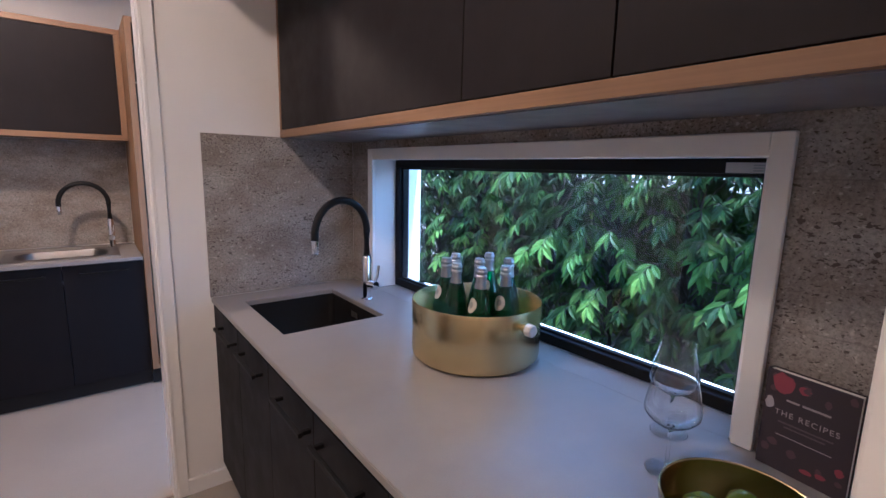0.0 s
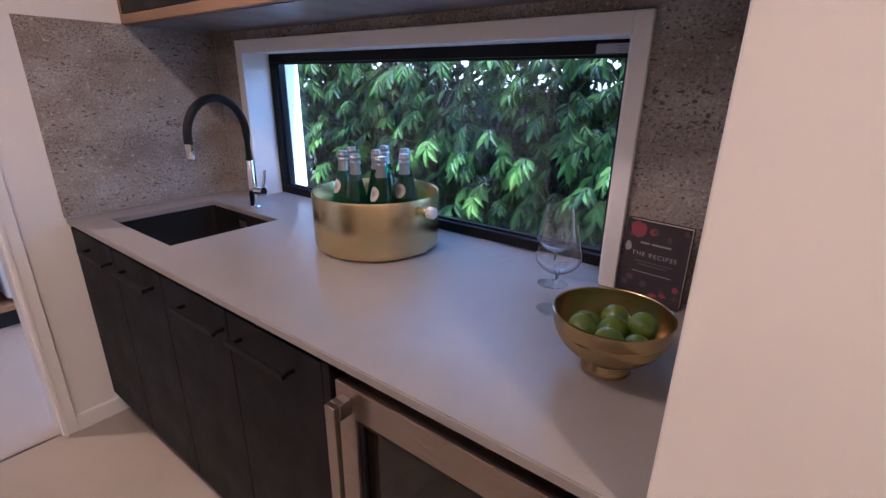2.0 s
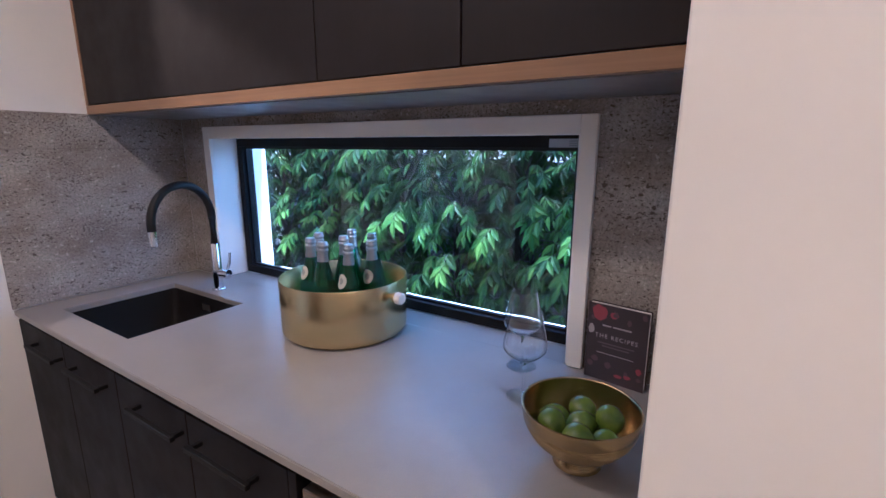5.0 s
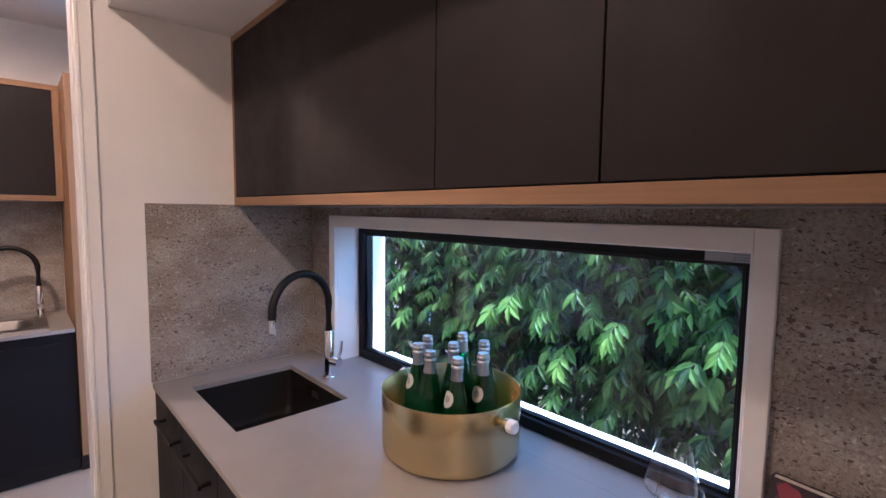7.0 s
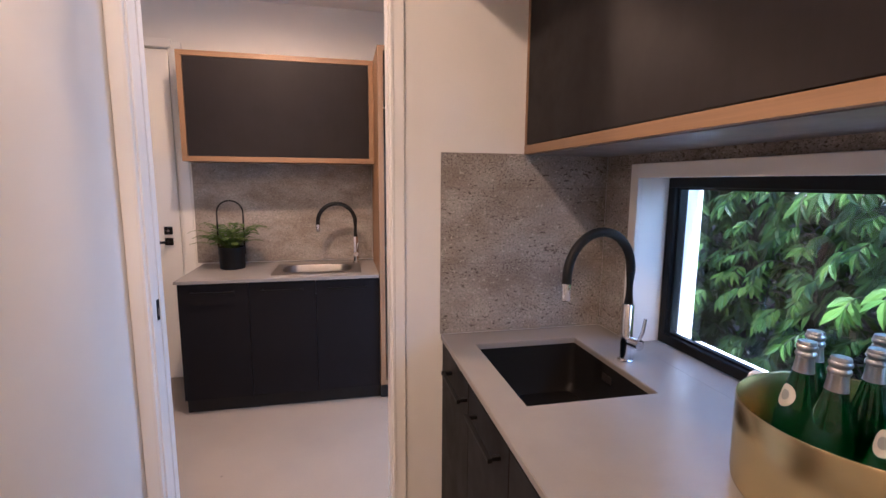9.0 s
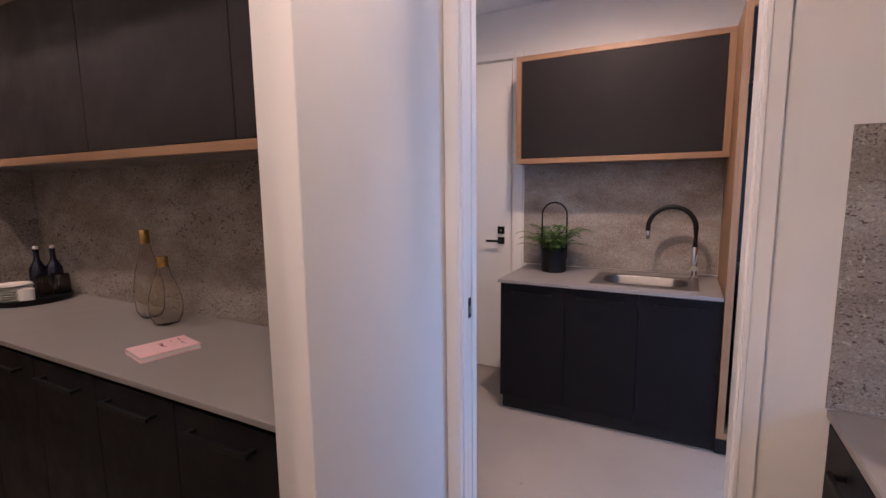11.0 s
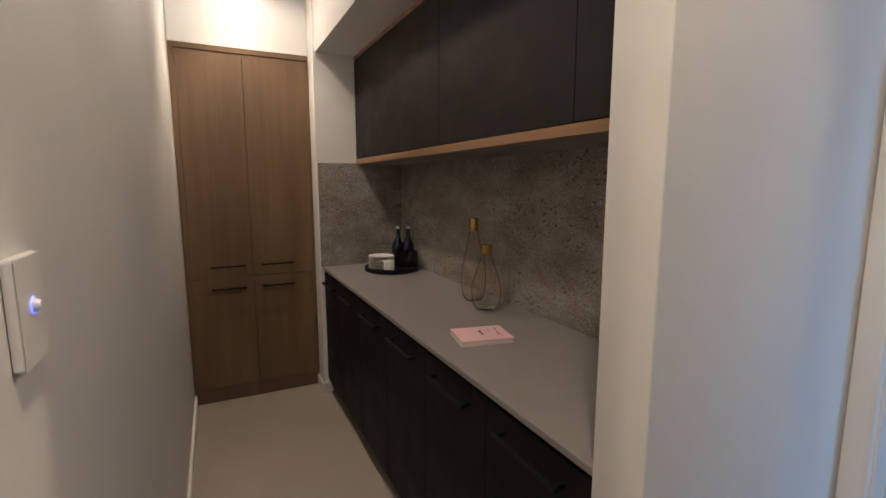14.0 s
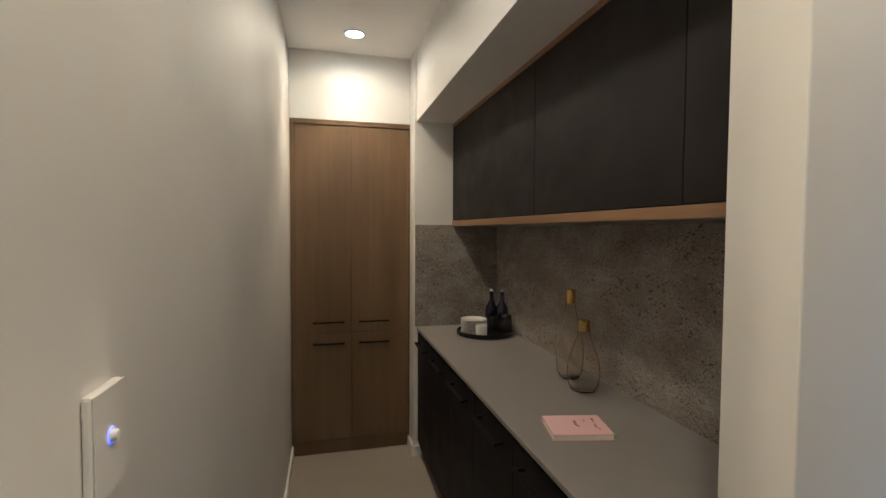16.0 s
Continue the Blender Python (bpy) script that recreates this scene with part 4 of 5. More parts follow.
def bucket():
    b = thing("drinks_bucket", "round brushed brass drinks bucket holding green bottles on the bench", "bucket", (BX, BY, 0.9005))
    R, H = 0.203, 0.182
    part("tub", lathe([(0, 0.0), (R - 0.022, 0.0), (R - 0.012, 0.003), (R - 0.004, 0.012), (R - 0.002, 0.024), (R, H - 0.003), (R - 0.0015, H), (R - 0.0035, H - 0.003),
                       (R - 0.006, 0.026), (R - 0.016, 0.008), (0, 0.006)], 96), BRASS, b, smooth=True)
    for s in (-1, 1):
        h = part("handle_stem", tube([(0, s * (R - 0.003), 0.148), (0, s * (R + 0.026), 0.148)], 0.009, 16), BRASS, b, "brass handle stem", True)
        part("collar", tube([(0, s * (R + 0.020), 0.148), (0, s * (R + 0.030), 0.148)], 0.0165, 20), BRASS, b, smooth=True)
        part("knob", tube([(-0.001, s * (R + 0.030), 0.148), (-0.001, s * (R + 0.034), 0.148), (-0.001, s * (R + 0.048), 0.148), (-0.001, s * (R + 0.052), 0.148)], [0.0165, 0.0185, 0.0185, 0.015], 8), MARBLE, b, "faceted pale stone knob")
    # one handle pair points along the bench, a little towards the aisle
    b.rotation_euler = (0, 0, radians(-4))


bucket()


def bottle():
    b = thing("water_bottle", "green glass water bottle with a silver foil neck and oval label", "bottle", (0, 0, 0), group="bottles in the bucket")
    prof = [(0.0, 0.004), (0.030, 0.0), (0.0365, 0.005), (0.0375, 0.012), (0.0375, 0.125), (0.0365, 0.145), (0.0325, 0.170), (0.0265, 0.198), (0.0205, 0.222), (0.0165, 0.240), (0.0146, 0.252), (0.0138, 0.262)]
    part("glass_body", lathe(prof + [(0.0135, 0.285), (0.0, 0.285)], 32), GREEN_GLASS, b, smooth=True)
    part("foil", lathe([(0.0176, 0.2385), (0.0158, 0.2515), (0.0150, 0.262), (0.0148, 0.272)], 28), SILVER, b, "silver foil collar", True)
    part("cap", lathe([(0.0148, 0.268), (0.0168, 0.2695), (0.0176, 0.273), (0.0166, 0.2765), (0.0146, 0.2785), (0.0146, 0.2805), (0.0166, 0.2825), (0.0174, 0.286), (0.0170, 0.2895), (0.0152, 0.2915), (0.0152, 0.2955), (0.0140, 0.298), (0, 0.298)], 28), SILVER, b, "silver foil cap", True)

    def surface(z):
        for (r0, z0), (r1, z1) in zip(prof[2:], prof[3:]):
            if z0 <= z <= z1:
                return r0 + (r1 - r0) * (z - z0) / (z1 - z0)
        return 0.037

    def oval(cz, hh, hw, lift, n=28):
        bm = bmesh.new()

        def at(u, v):
            z = cz + v * hh
            r = surface(z) + lift
            a = u * hw / r
            return bm.verts.new((-r * math.cos(a), r * math.sin(a), z))
        c = at(0, 0)
        rings = [[at(k * math.cos(2 * math.pi * i / n), k * math.sin(2 * math.pi * i / n)) for i in range(n)] for k in (0.33, 0.66, 1.0)]
        for i in range(n):
            j = (i + 1) % n
            bm.faces.new((c, rings[0][i], rings[0][j]))
            for p, q in zip(rings, rings[1:]):
                bm.faces.new((p[i], q[i], q[j], p[j]))
        return bm
    part("label", oval(0.190, 0.0215, 0.0195, 0.0006), LABEL, b, "cream oval paper label", True)
    part("label_mark", oval(0.191, 0.010, 0.009, 0.0010), LABEL_INK, b, smooth=True)
    return b


BOTTLES = [(0.971, 1.291, -12), (1.051, 1.328, 170), (0.947, 1.213, 215), (1.065, 1.229, 200), (0.966, 1.126, -8), (1.166, 1.282, 12), (1.059, 1.104, 6), (1.150, 1.175, 160)]
first = bottle()
for n, (x, y, a) in enumerate(BOTTLES):
    lean = Matrix.Translation((x, y, 0.908)) @ Euler((radians(1.5 * math.sin(n * 2.1)), radians(1.5 * math.cos(n * 1.7)), radians(a))).to_matrix().to_4x4()
    if n == 0:
        first.matrix_basis = lean
    else:
        copy_thing(first, lean)


def wine_glass():
    g = thing("wine_glass", "clear stemmed wine glass with an angular bowl, empty", "glass", (0.963, 0.551, 0.9005), group="wine glasses")
    part("foot", lathe([(0, 0.0), (0.038, 0.0), (0.0395, 0.0012), (0.038, 0.0022), (0.015, 0.005), (0.006, 0.010), (0.0, 0.010)], 48), FOOT_GLASS, g, smooth=True)
    part("stem", lathe([(0, 0.0095), (0.0052, 0.0095), (0.0036, 0.020), (0.0034, 0.060), (0.0044, 0.084), (0.008, 0.091), (0, 0.092)], 20), GLASS, g, smooth=True)
    out = [(0, 0.0905), (0.010, 0.0915), (0.026, 0.099), (0.041, 0.110), (0.0505, 0.122), (0.0520, 0.129), (0.0508, 0.140), (0.046, 0.166), (0.0395, 0.196), (0.0362, 0.215)]
    inn = [(0.0354, 0.215), (0.0387, 0.196), (0.0452, 0.166), (0.0500, 0.140), (0.0511, 0.129), (0.0496, 0.1228), (0.0402, 0.1113), (0.0255, 0.1006), (0.010, 0.0936), (0, 0.0929)]
    part("bowl", lathe(out + inn, 64), GLASS, g, smooth=True)
    return g


wine = wine_glass()
copy_thing(wine, Matrix.Translation((1.105, 0.618, 0.9005)))


def fruit_bowl():
    b = thing("fruit_bowl", "ribbed aged brass footed bowl of limes at the bench end", "bowl", (0.797, 0.369, 0.9005))
    R, H = 0.108, 0.119
    foot = [(0.0, 0.0), (0.043, 0.0), (0.0455, 0.002), (0.0455, 0.005), (0.0445, 0.007)]
    for q in range(5):
        foot += [(0.0446 - 0.0002 * q, 0.0082 + q * 0.003), (0.0438 - 0.0002 * q, 0.0097 + q * 0.003)]
    foot += [(0.043, 0.027), (0.0, 0.027)]
    part("foot", lathe(foot, 56), BRASS_OLD, b, "brass foot ring", True)
    out = []
    n = 64
    for q in range(n + 1):
        a = radians(18 + 72 * q / n)
        r = R * math.sin(a)
        z = 0.023 + (H - 0.023) * (1 - math.cos(a) / math.cos(radians(18)))
        out.append((r + (0.0009 if (q % 2 and 4 < q < 50) else 0), z))
    out[0] = (0.032, 0.023)
    inn = [(max(r - 0.0035, 0), z + 0.003) for r, z in out[::-2]]
    inn[0] = (R - 0.0035, H - 0.001)
    part("bowl", lathe(out + [(R + 0.0005, H), (R - 0.002, H + 0.001)] + inn + [(0, inn[-1][1])], 72), BRASS_OLD, b, smooth=True)


fruit_bowl()


def lime():
    bm = bmesh.new()
    bmesh.ops.create_icosphere(bm, subdivisions=3, radius=0.026)
    for v in bm.verts:
        v.co.x *= 1.13
        tip = max(0, abs(v.co.x) / 0.0294 - 0.86)
        v.co.x *= 1 + tip * 0.9
        v.co += v.co.normalized() * 0.0006 * noise.noise(v.co * 60)
    ob = solid("lime", bm, LIME, "glossy green lime in the brass bowl", "fruit", smooth=True, group="limes in the bowl")
    return ob


LIMES = [(-0.040, 0.040, 0.092, 20), (-0.052, -0.012, 0.085, 80), (-0.002, -0.004, 0.081, 130), (0.018, -0.050, 0.097, 40), (0.012, 0.050, 0.071, 100), (-0.030, -0.056, 0.075, 10), (0.048, 0.008, 0.083, 60)]
lm = lime()
for n, (x, y, z, a) in enumerate(LIMES):
    m = Matrix.Translation((0.797 + x, 0.369 + y, 0.9005 + z)) @ Euler((0, radians(12 * math.sin(n)), radians(a))).to_matrix().to_4x4()
    if n == 0:
        lm.matrix_basis = m
    else:
        copy_thing(lm, m)


def lettering(words, size, material, parent, name="lettering"):
    cu = bpy.data.curves.new(name, "FONT")
    cu.body, cu.size, cu.extrude, cu.align_x, cu.align_y = words, size, 0.0002, "CENTER", "CENTER"
    cu.space_character = 1.25
    ob = new(name, cu)
    ob.data.materials.append(material)
    ob.parent = parent
    return ob


def blob(rx, rz, seed, x=0.0):
    """A flat rounded printed patch lying in the y-z plane."""
    bm = bmesh.new()
    rnd = random.Random(seed)
    n = 14
    vs = [bm.verts.new((x, rx * math.cos(2 * math.pi * i / n) * rnd.uniform(0.8, 1.1), rz * math.sin(2 * math.pi * i / n) * rnd.uniform(0.8, 1.1))) for i in range(n)]
    bm.faces.new(vs)
    return bm


def recipe_book():
    """Stands against the splashback, its front cover towards the aisle."""
    b = thing("recipe_book", "dark floral recipe book standing against the splashback", "book", (1.152, 0.384, 0.9005), -8)
    W, H, T = 0.150, 0.203, 0.022
    part("front_cover", boxes((-T / 2, -T / 2 + 0.002, -W / 2, W / 2, 0, H), bevel=0.0006), COVER_DARK, b)
    part("back_cover", boxes((T / 2 - 0.002, T / 2, -W / 2, W / 2, 0, H), bevel=0.0006), COVER_DARK, b)
    part("spine", boxes((-T / 2 + 0.0021, T / 2 - 0.0021, W / 2 - 0.0021, W / 2, 0, H)), COVER_DARK, b)
    part("page_block", boxes((-T / 2 + 0.0021, T / 2 - 0.0021, -W / 2 + 0.003, W / 2 - 0.0022, 0.003, H - 0.003)), PAGES, b, "cream page block")
    f = -T / 2 - 0.0004
    title = lettering("THE RECIPES", 0.0155, INK_WHITE, b, "title")
    title.matrix_basis = Matrix.Translation((f, 0.0, 0.120)) @ Euler((radians(90), 0, radians(-90))).to_matrix().to_4x4()
    part("maker_line", boxes((f, f + 0.0003, 0.014, 0.036, 0.147, 0.151)), INK_WHITE, b, "small pale line of lettering")
    part("maker_line", boxes((f, f + 0.0003, -0.036, 0.009, 0.147, 0.151)), INK_WHITE, b, "small pale line of lettering")
    part("subtitle_line", boxes((f, f + 0.0003, -0.045, 0.045, 0.1005, 0.1035)), INK_DIM, b)
    part("subtitle_line", boxes((f, f + 0.0003, -0.034, 0.034, 0.0925, 0.0955)), INK_DIM, b)
    part("credit_line", boxes((f, f + 0.0003, -0.046, 0.046, 0.074, 0.0757)), INK_WHITE, b)
    rnd = random.Random(3)
    part("printed_fruit", blob(0.021, 0.022, 1), INK_RED, b, at=(f, 0.045, 0.180))
    part("printed_petal", blob(0.008, 0.014, 2), INK_WHITE, b, at=(f, 0.064, 0.134))
    for i in range(16):
        y = rnd.uniform(-0.066, 0.066)
        z = rnd.choice([rnd.uniform(0.160, 0.196), rnd.uniform(0.008, 0.06)])
        part("printed_leaf", blob(rnd.uniform(0.005, 0.011), rnd.uniform(0.005, 0.010), 10 + i), INK_MAUVE if i % 4 else INK_RED, b, at=(f + 0.0001 + 0.00001 * i, y, z))


recipe_book()

# ---------------------------------------------------------------- things in the niche


def light_switch():
    s = thing("light_switch", "white single light switch with a blue indicator on the wall", "switch", (-0.687, 0.8305, 1.333))
    part("plate", boxes((-0.037, 0.037, 0, 0.011, -0.058, 0.058), bevel=0.004), PLASTIC, s, smooth=False)
    part("surround", boxes((-0.036, 0.036, 0.0111, 0.0125, -0.057, 0.057), bevel=0.0007), PLASTIC, s)
    part("rocker", lathe([(0, 0.008), (0.005, 0.007), (0.007, 0.003), (0.0075, 0.0)], 20), PLASTIC, s, smooth=True, at=(0, 0.0126, 0.004)).rotation_euler = (radians(-90), 0, 0)
    part("indicator", lathe([(0.0077, 0.0), (0.0077, 0.001), (0.0094, 0.001), (0.0094, 0.0)], 20), BLUE_LED, s, "blue glowing indicator ring", at=(0, 0.0126, 0.004)).rotation_euler = (radians(-90), 0, 0)


light_switch()


def tray():
    t = thing("round_tray", "round black tray with a low rim on the bench", "tray", (-2.91, 2.045, 0.9005))
    part("tray_base", lathe([(0, 0), (0.170, 0), (0.176, 0.004), (0.178, 0.028), (0.174, 0.030), (0.171, 0.028), (0.169, 0.008), (0, 0.007)], 64), METAL_BLACK, t, smooth=True)


tray()
TZ = 0.9085


def dark_bottle():
    b = thing("swing_bottle", "ink-blue glass bottle with a white stopper on the tray", "bottle", (-2.995, 2.120, TZ), group="bottles on the tray")
    part("glass_body", lathe([(0, 0.0), (0.036, 0.0), (0.040, 0.005), (0.040, 0.130), (0.037, 0.150), (0.025, 0.172), (0.0155, 0.190), (0.0130, 0.205), (0.0128, 0.243), (0.0145, 0.245), (0.0145, 0.252), (0, 0.252)], 32), BLUE_GLASS, b, smooth=True)
    part("stopper", lathe([(0.0, 0.2521), (0.0115, 0.2521), (0.0125, 0.258), (0.0115, 0.268), (0, 0.270)], 20), CERAMIC, b, "white ceramic stopper", True)
    return b


db = dark_bottle()
copy_thing(db, Matrix.Translation((-2.955, 2.178, TZ)))


def tumbler():
    g = thing("tumbler", "upturned grey glass tumbler on the tray", "glass", (-2.885, 2.095, TZ), group="tumblers on the tray")
    part("glass_wall", lathe([(0.0365, 0.0), (0.0385, 0.0), (0.0375, 0.06), (0.035, 0.11), (0.030, 0.119), (0, 0.121), (0, 0.112), (0.029, 0.111), (0.033, 0.103), (0.0355, 0.06)], 36, close=False), GREY_GLASS, g, smooth=True)
    return g


tb = tumbler()
copy_thing(tb, Matrix.Translation((-2.87, 2.172, TZ)))


def plates():
    p = thing("plate", "small white ceramic plate in a stack on the tray", "plate", (-2.91, 1.972, TZ), group="stacked plates")
    part("plate_body", lathe([(0, 0.002), (0.045, 0.002), (0.048, 0.0), (0.052, 0.002), (0.082, 0.0105), (0.0835, 0.012), (0.0815, 0.013), (0.052, 0.006), (0, 0.005)], 48), CERAMIC, p, smooth=True)
    for i in range(1, 8):
        copy_thing(p, Matrix.Translation((-2.91 + 0.002 * math.sin(i * 2.2), 1.972 + 0.002 * math.cos(i * 3.1), TZ + 0.0115 * i)))


plates()


def mug():
    c = thing("coffee_cup", "small white ceramic cup on the tray", "cup", (-2.79, 1.982, TZ), 115)
    part("cup_body", lathe([(0, 0.0), (0.028, 0.0), (0.032, 0.004), (0.034, 0.076), (0.0325, 0.077), (0.0305, 0.072), (0.029, 0.006), (0, 0.005)], 36), CERAMIC, c, smooth=True)
    part("cup_handle", tube([(-0.0, 0.032, 0.062), (0.0, 0.050, 0.060), (0.0, 0.056, 0.044), (0.0, 0.050, 0.026), (0.0, 0.031, 0.020)], 0.0042, 10), CERAMIC, c, smooth=True)


mug()


def carafe(at, h, r, label):
    c = thing("carafe", label, "carafe", at, group="amber glass carafes")
    out = [(0, 0.0), (0.45 * r, 0.0), (0.72 * r, 0.008 * h / 0.33), (0.93 * r, 0.035), (1.0 * r, 0.25 * h), (0.96 * r, 0.38 * h), (0.80 * r, 0.52 * h), (0.58 * r, 0.66 * h), (0.40 * r, 0.78 * h), (0.33 * r, 0.86 * h), (0.32 * r, 0.93 * h)]
    inn = [(max(q - 0.0022, 0), z + (0.004 if z < 0.04 else 0)) for q, z in out[::-1]]
    part("glass_body", lathe(out + inn, 48), SMOKE, c, "pale amber glass", True)
    part("cap", lathe([(0.34 * r, 0.845 * h), (0.355 * r, 0.85 * h), (0.355 * r, 0.995 * h), (0.33 * r, h), (0, h)], 32), GOLD, c, "gold metal cap", True)


carafe((-1.98, 2.122, 0.9005), 0.399, 0.060, "tall pale amber glass carafe with a gold cap")
carafe((-1.815, 2.092, 0.9005), 0.294, 0.067, "short pale amber glass carafe with a gold cap")


def pink_book():
    b = thing("notebook", "pink hardcover notebook with brush lettering lying on the bench", "book", (-1.480, 1.868, 0.9005), -12)
    w, d, t = 0.076, 0.097, 0.020
    part("cover", boxes((-w, w, -d, d, t - 0.0035, t), bevel=0.0008), COVER_PINK, b, "pink cover")
    part("back_cover", boxes((-w, w, -d, d, 0.0, 0.0035), bevel=0.0008), COVER_PINK, b)
    part("spine", boxes((-w, -w + 0.0035, -d, d, 0.0036, t - 0.0036)), COVER_PINK, b)
    part("page_block", boxes((-w + 0.0036, w - 0.002, -d + 0.002, d - 0.002, 0.0036, t - 0.0036)), PAGES, b, "white page block")
    rnd = random.Random(11)
    for row in range(3):
        y = 0.062 - row * 0.032
        x = -0.045 + 0.008 * row
        while x < 0.035 - 0.006 * row:
            ln = rnd.uniform(0.008, 0.016)
            pts = [(x, y + rnd.uniform(-0.006, 0.006), t + 0.0006), (x + ln * 0.5, y + rnd.uniform(-0.007, 0.007), t + 0.0006), (x + ln, y + rnd.uniform(-0.005, 0.005), t + 0.0006)]
            if rnd.random() < 0.75:
                part("brush_stroke", tube(pts, 0.0013, 5), INK_BROWN, b)
            x += ln + rnd.uniform(0.002, 0.007)


pink_book()


# ---------------------------------------------------------------- garden outside the window
def leaf_shape(length, width, curl, fold):
    """Vertices and faces of one pointed leaf along +y, folded on its midrib and curling down."""
    vs, fs = [], []
    stations = [(0.0, 0.0), (0.18, 0.62), (0.42, 1.0), (0.68, 0.78), (0.88, 0.30), (1.0, 0.0)]
    rows = []
    for u, w in stations:
        y, z = u * length, -curl * length * u * u
        if w == 0:
            rows.append((len(vs),))
            vs.append((0, y, z))
        else:
            n = len(vs)
            x = w * width / 2
            vs += [(-x, y, z + fold * x), (0, y, z), (x, y, z + fold * x)]
            rows.append((n, n + 1, n + 2))
    for a, b in zip(rows, rows[1:]):
        if len(a) == 1:
            fs += [(a[0], b[1], b[0]), (a[0], b[2], b[1])]
        elif len(b) == 1:
            fs += [(a[0], a[1], b[0]), (a[1], a[2], b[0])]
        else:
            fs += [(a[0], a[1], b[1], b[0]), (a[1], a[2], b[2], b[1])]
    return vs, fs


def leaf_frame(p, d, rnd):
    """A pose at p whose y points along d, with the leaf's face turned up and outwards."""
    d = d.normalized()
    n = Vector((-0.75, rnd.uniform(-0.35, 0.35), 0.75 + rnd.uniform(-0.3, 0.3)))
    x = d.cross(n).normalized()
    z = x.cross(d)
    m = Matrix((x, d, z)).transposed().to_4x4()
    m.translation = p
    return m


def sprig(base, away, count, rnd, size):
    """Poses of the leaves of one drooping compound twig, and the twig's line."""
    pts, poses = [], []
    p, d = Vector(base), Vector(away).normalized()
    for i in range(count):
        d = (d + Vector((0, 0, -0.27))).normalized()
        p = p + d * size * 0.40
        pts.append(p.copy())
        side = d.cross(Vector((0, 0, 1)))
        side = side.normalized() if side.length > 1e-3 else Vector((0, 1, 0))
        for s in (-1, 1):
            ld = side * s * rnd.uniform(0.5, 0.95) + d * rnd.uniform(0.45, 0.85) + Vector((rnd.uniform(-0.2, 0.1), 0, rnd.uniform(-0.8, -0.25)))
            poses.append((leaf_frame(p, ld, rnd), size * rnd.uniform(0.8, 1.15)))
    poses.append((leaf_frame(p, d + Vector((0, 0, -0.5)), rnd), size * 1.1))
    return [Vector(base)] + pts, poses


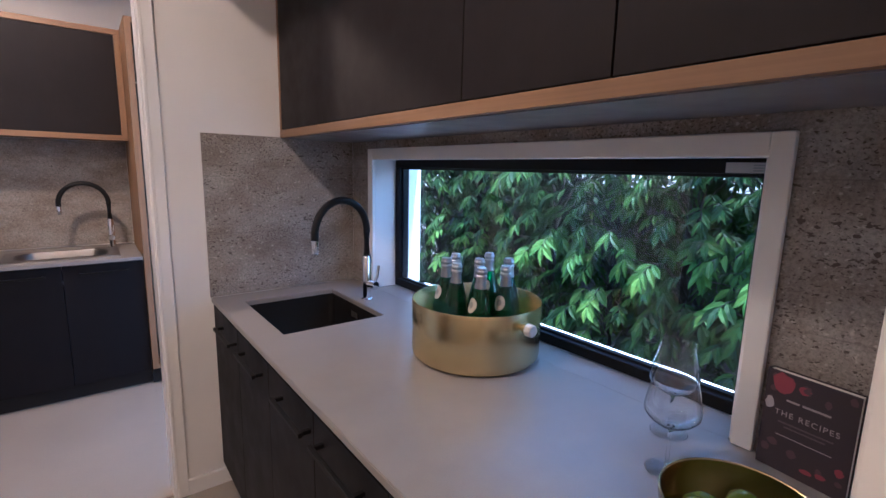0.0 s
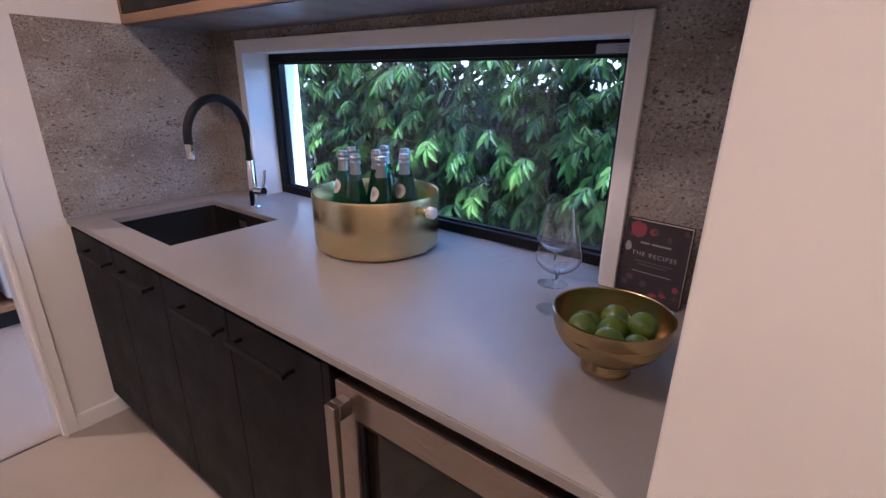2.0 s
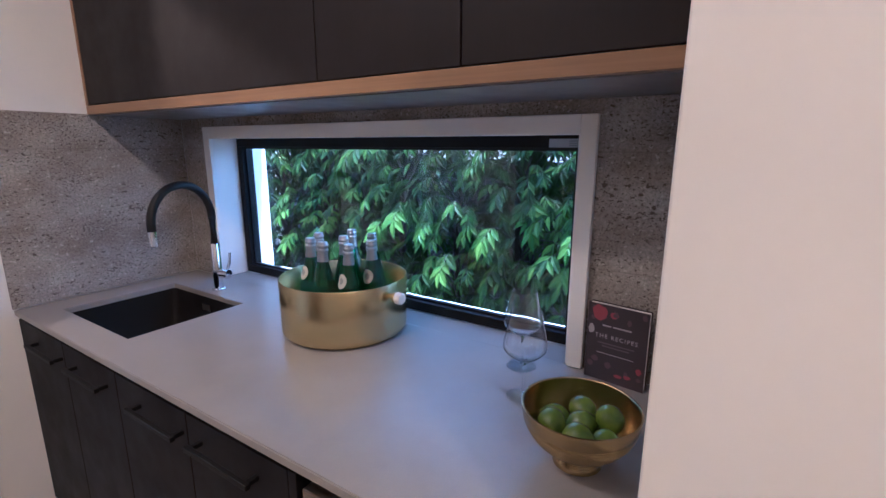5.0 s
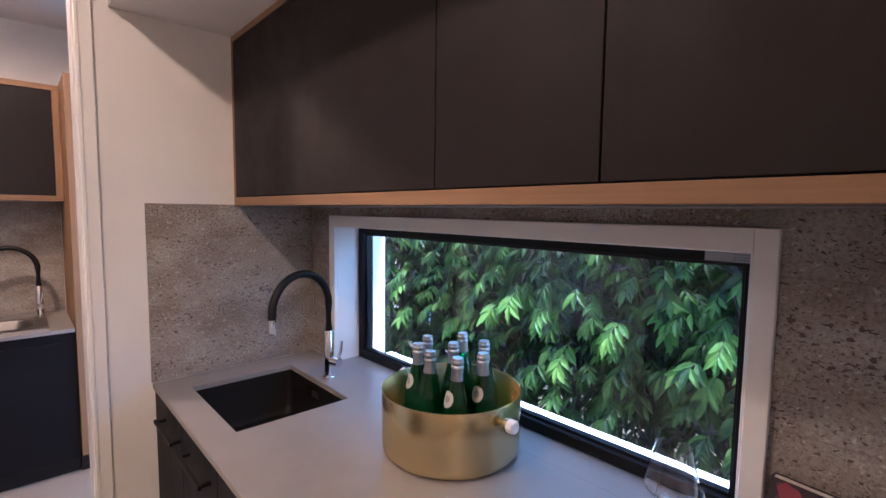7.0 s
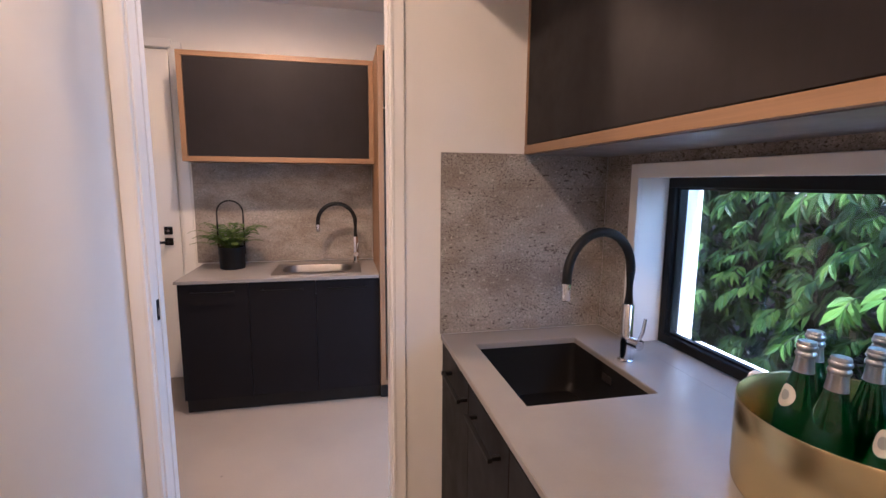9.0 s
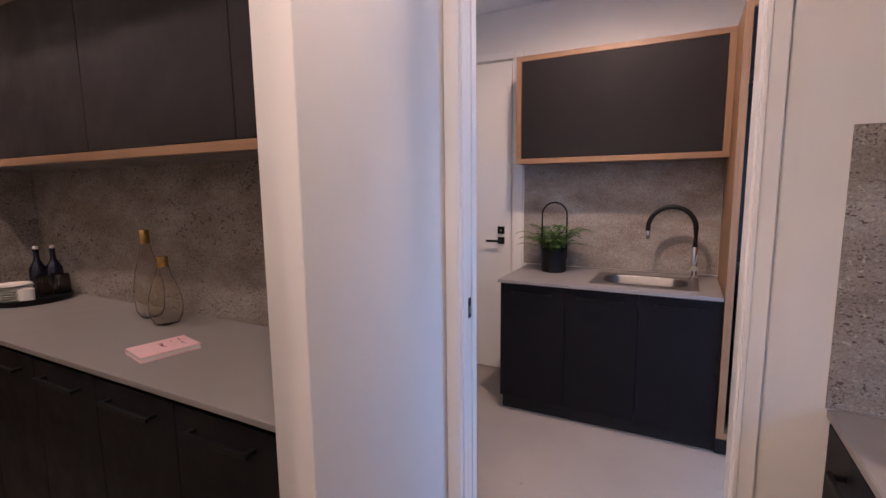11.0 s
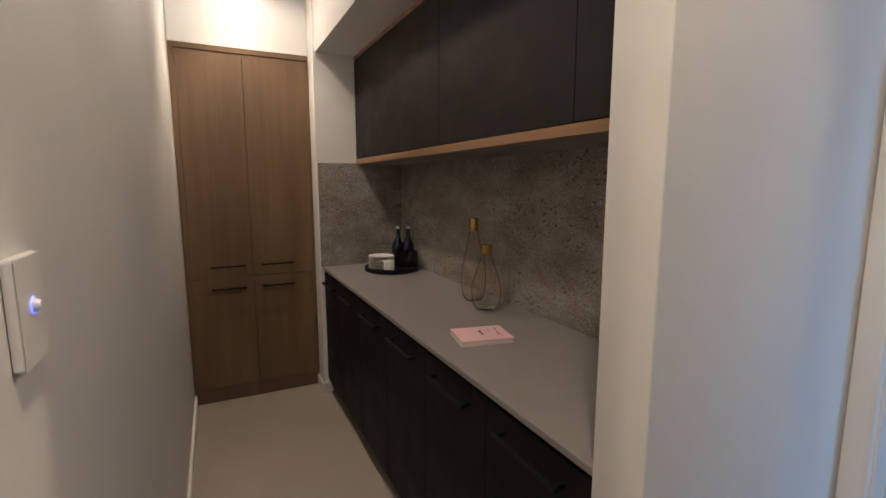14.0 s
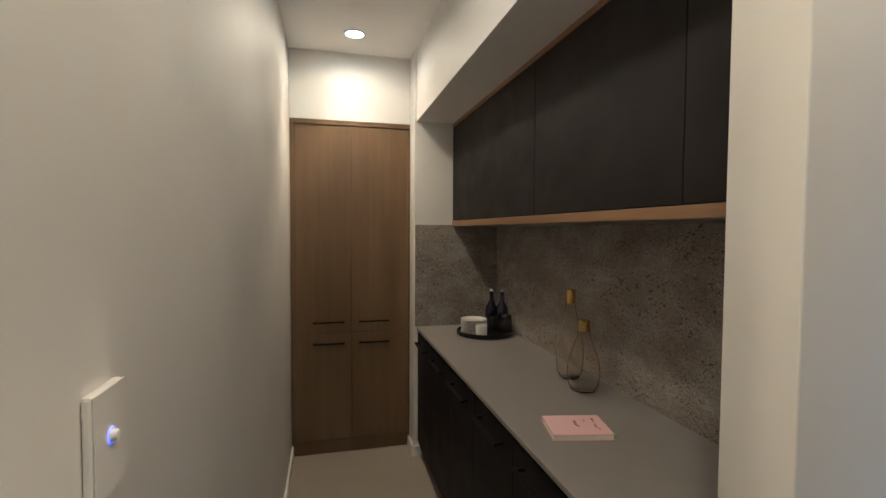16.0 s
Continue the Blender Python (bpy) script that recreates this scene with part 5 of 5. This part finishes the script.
def hedge_plant(cx, cy, seed, height, n_sprigs, picked, material):
    rnd = random.Random(seed)
    h = thing("hedge_shrub", "dense garden shrub with drooping pointed green leaves outside the window", "shrub", (cx, cy, -0.2), group="hedge outside the window")
    H = height + 0.2
    trunk = [(0, 0, 0), (0.02, 0.02, 0.5), (-0.01, 0.03, 1.1), (0.02, -0.02, H * 0.65), (0.0, 0.0, H * 0.92)]
    part("trunk", tube(trunk, [0.028, 0.024, 0.019, 0.013, 0.006], 8), BARK, h)
    limbs = bmesh.new()
    verts, faces = [], []
    shapes = [leaf_shape(1, 0.30, 0.22, 0.35), leaf_shape(1, 0.35, 0.12, 0.25), leaf_shape(1, 0.27, 0.34, 0.45)]
    paler_leaves = []
    for i in range(n_sprigs):
        z = 0.25 + (H - 0.25) * ((i + 0.5) / n_sprigs) ** 0.9
        ang = rnd.uniform(0, 2 * math.pi)
        if rnd.random() < 0.62:
            ang = math.pi + rnd.uniform(-1.1, 1.1)
        reach = rnd.choice((rnd.uniform(0.10, 0.24), rnd.uniform(0.22, 0.42))) * (1 - 0.2 * z / H)
        base = Vector((math.cos(ang) * reach, math.sin(ang) * reach * 1.15, z))
        tube([(0, 0, z - 0.12 - reach * 0.4), base * 0.5 + Vector((0, 0, (z - 0.06) * 0.5)), base], [0.006, 0.004, 0.0025], 5, limbs, False)
        size = rnd.uniform(0.075, 0.125)
        line, poses = sprig(base, (math.cos(ang), math.sin(ang), 0.25), rnd.choice((2, 3, 3, 4)), rnd, size)
        tube(line, 0.0018, 4, limbs, False)
        # outer sprigs towards the window, at its height, take the paler leaf
        is_paler = ang > math.pi - 0.9 and ang < math.pi + 0.9 and reach > 0.2 and rnd.random() < 0.75 and 0.9 < z < 2.15
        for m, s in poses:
            if is_paler and len(paler_leaves) < picked:
                paler_leaves.append((m, s))
                continue
            vs, fs = shapes[rnd.randrange(3)]
            o = len(verts)
            verts += [tuple(m @ (Vector(v) * s)) for v in vs]
            faces += [tuple(o + k for k in f) for f in fs]
    part("branches", limbs, BARK, h)
    me = bpy.data.meshes.new("foliage")
    me.from_pydata(verts, [], faces)
    me.materials.append(material)
    fo = new("foliage", me)
    fo.parent = h
    tagged(fo, kind="stuff")
    for m, s in paler_leaves:
        lf = new("leaf", PALER_MESHES[rnd.randrange(len(PALER_MESHES))])
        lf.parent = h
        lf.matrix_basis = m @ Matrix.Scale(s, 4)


PALER_MESHES = []
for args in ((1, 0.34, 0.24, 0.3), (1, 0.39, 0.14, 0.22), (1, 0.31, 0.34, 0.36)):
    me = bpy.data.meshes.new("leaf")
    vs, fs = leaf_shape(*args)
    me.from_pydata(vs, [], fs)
    me.materials.append(LEAF_PALER)
    PALER_MESHES.append(me)

for i in range(12):
    hedge_plant(2.92 + 0.06 * math.sin(i * 1.9), -0.45 + 0.47 * i, 20 + i, 2.15 + 0.12 * math.sin(i * 2.3), 118, 42, LEAF)
# back row, its foliage coloured dark for the shade behind the front shrubs
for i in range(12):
    hedge_plant(3.38 + 0.08 * math.sin(i * 2.9), -0.6 + 0.52 * i, 60 + i, 2.75 + 0.1 * math.cos(i * 2), 290, 0, LEAF_SHADED)

# low fence behind the hedge
fence = thing("garden_fence", "dark grey paling fence behind the hedge", "fence", (4.1, 0, -0.2))
FENCE = paint("fence_paint", (0.05, 0.052, 0.055), 0.7, 0.2)
pal = mesh_of("paling", boxes((0, 0.018, -0.058, 0.058, 0.02, 1.55), bevel=0.003), FENCE)
for i in range(75):
    p = new("paling", pal)
    p.parent = fence
    p.location = (0, -3.5 + 0.12 * i, 0)
part("fence_rail", boxes((0.0185, 0.06, -3.6, 5.5, 0.35, 0.42)), FENCE, fence)
part("fence_rail", boxes((0.0185, 0.06, -3.6, 5.5, 1.2, 1.27)), FENCE, fence)
for i in range(4):
    part("fence_post", boxes((0.061, 0.15, -3.2 + 2.6 * i, -3.11 + 2.6 * i, 0, 1.55)), FENCE, fence)
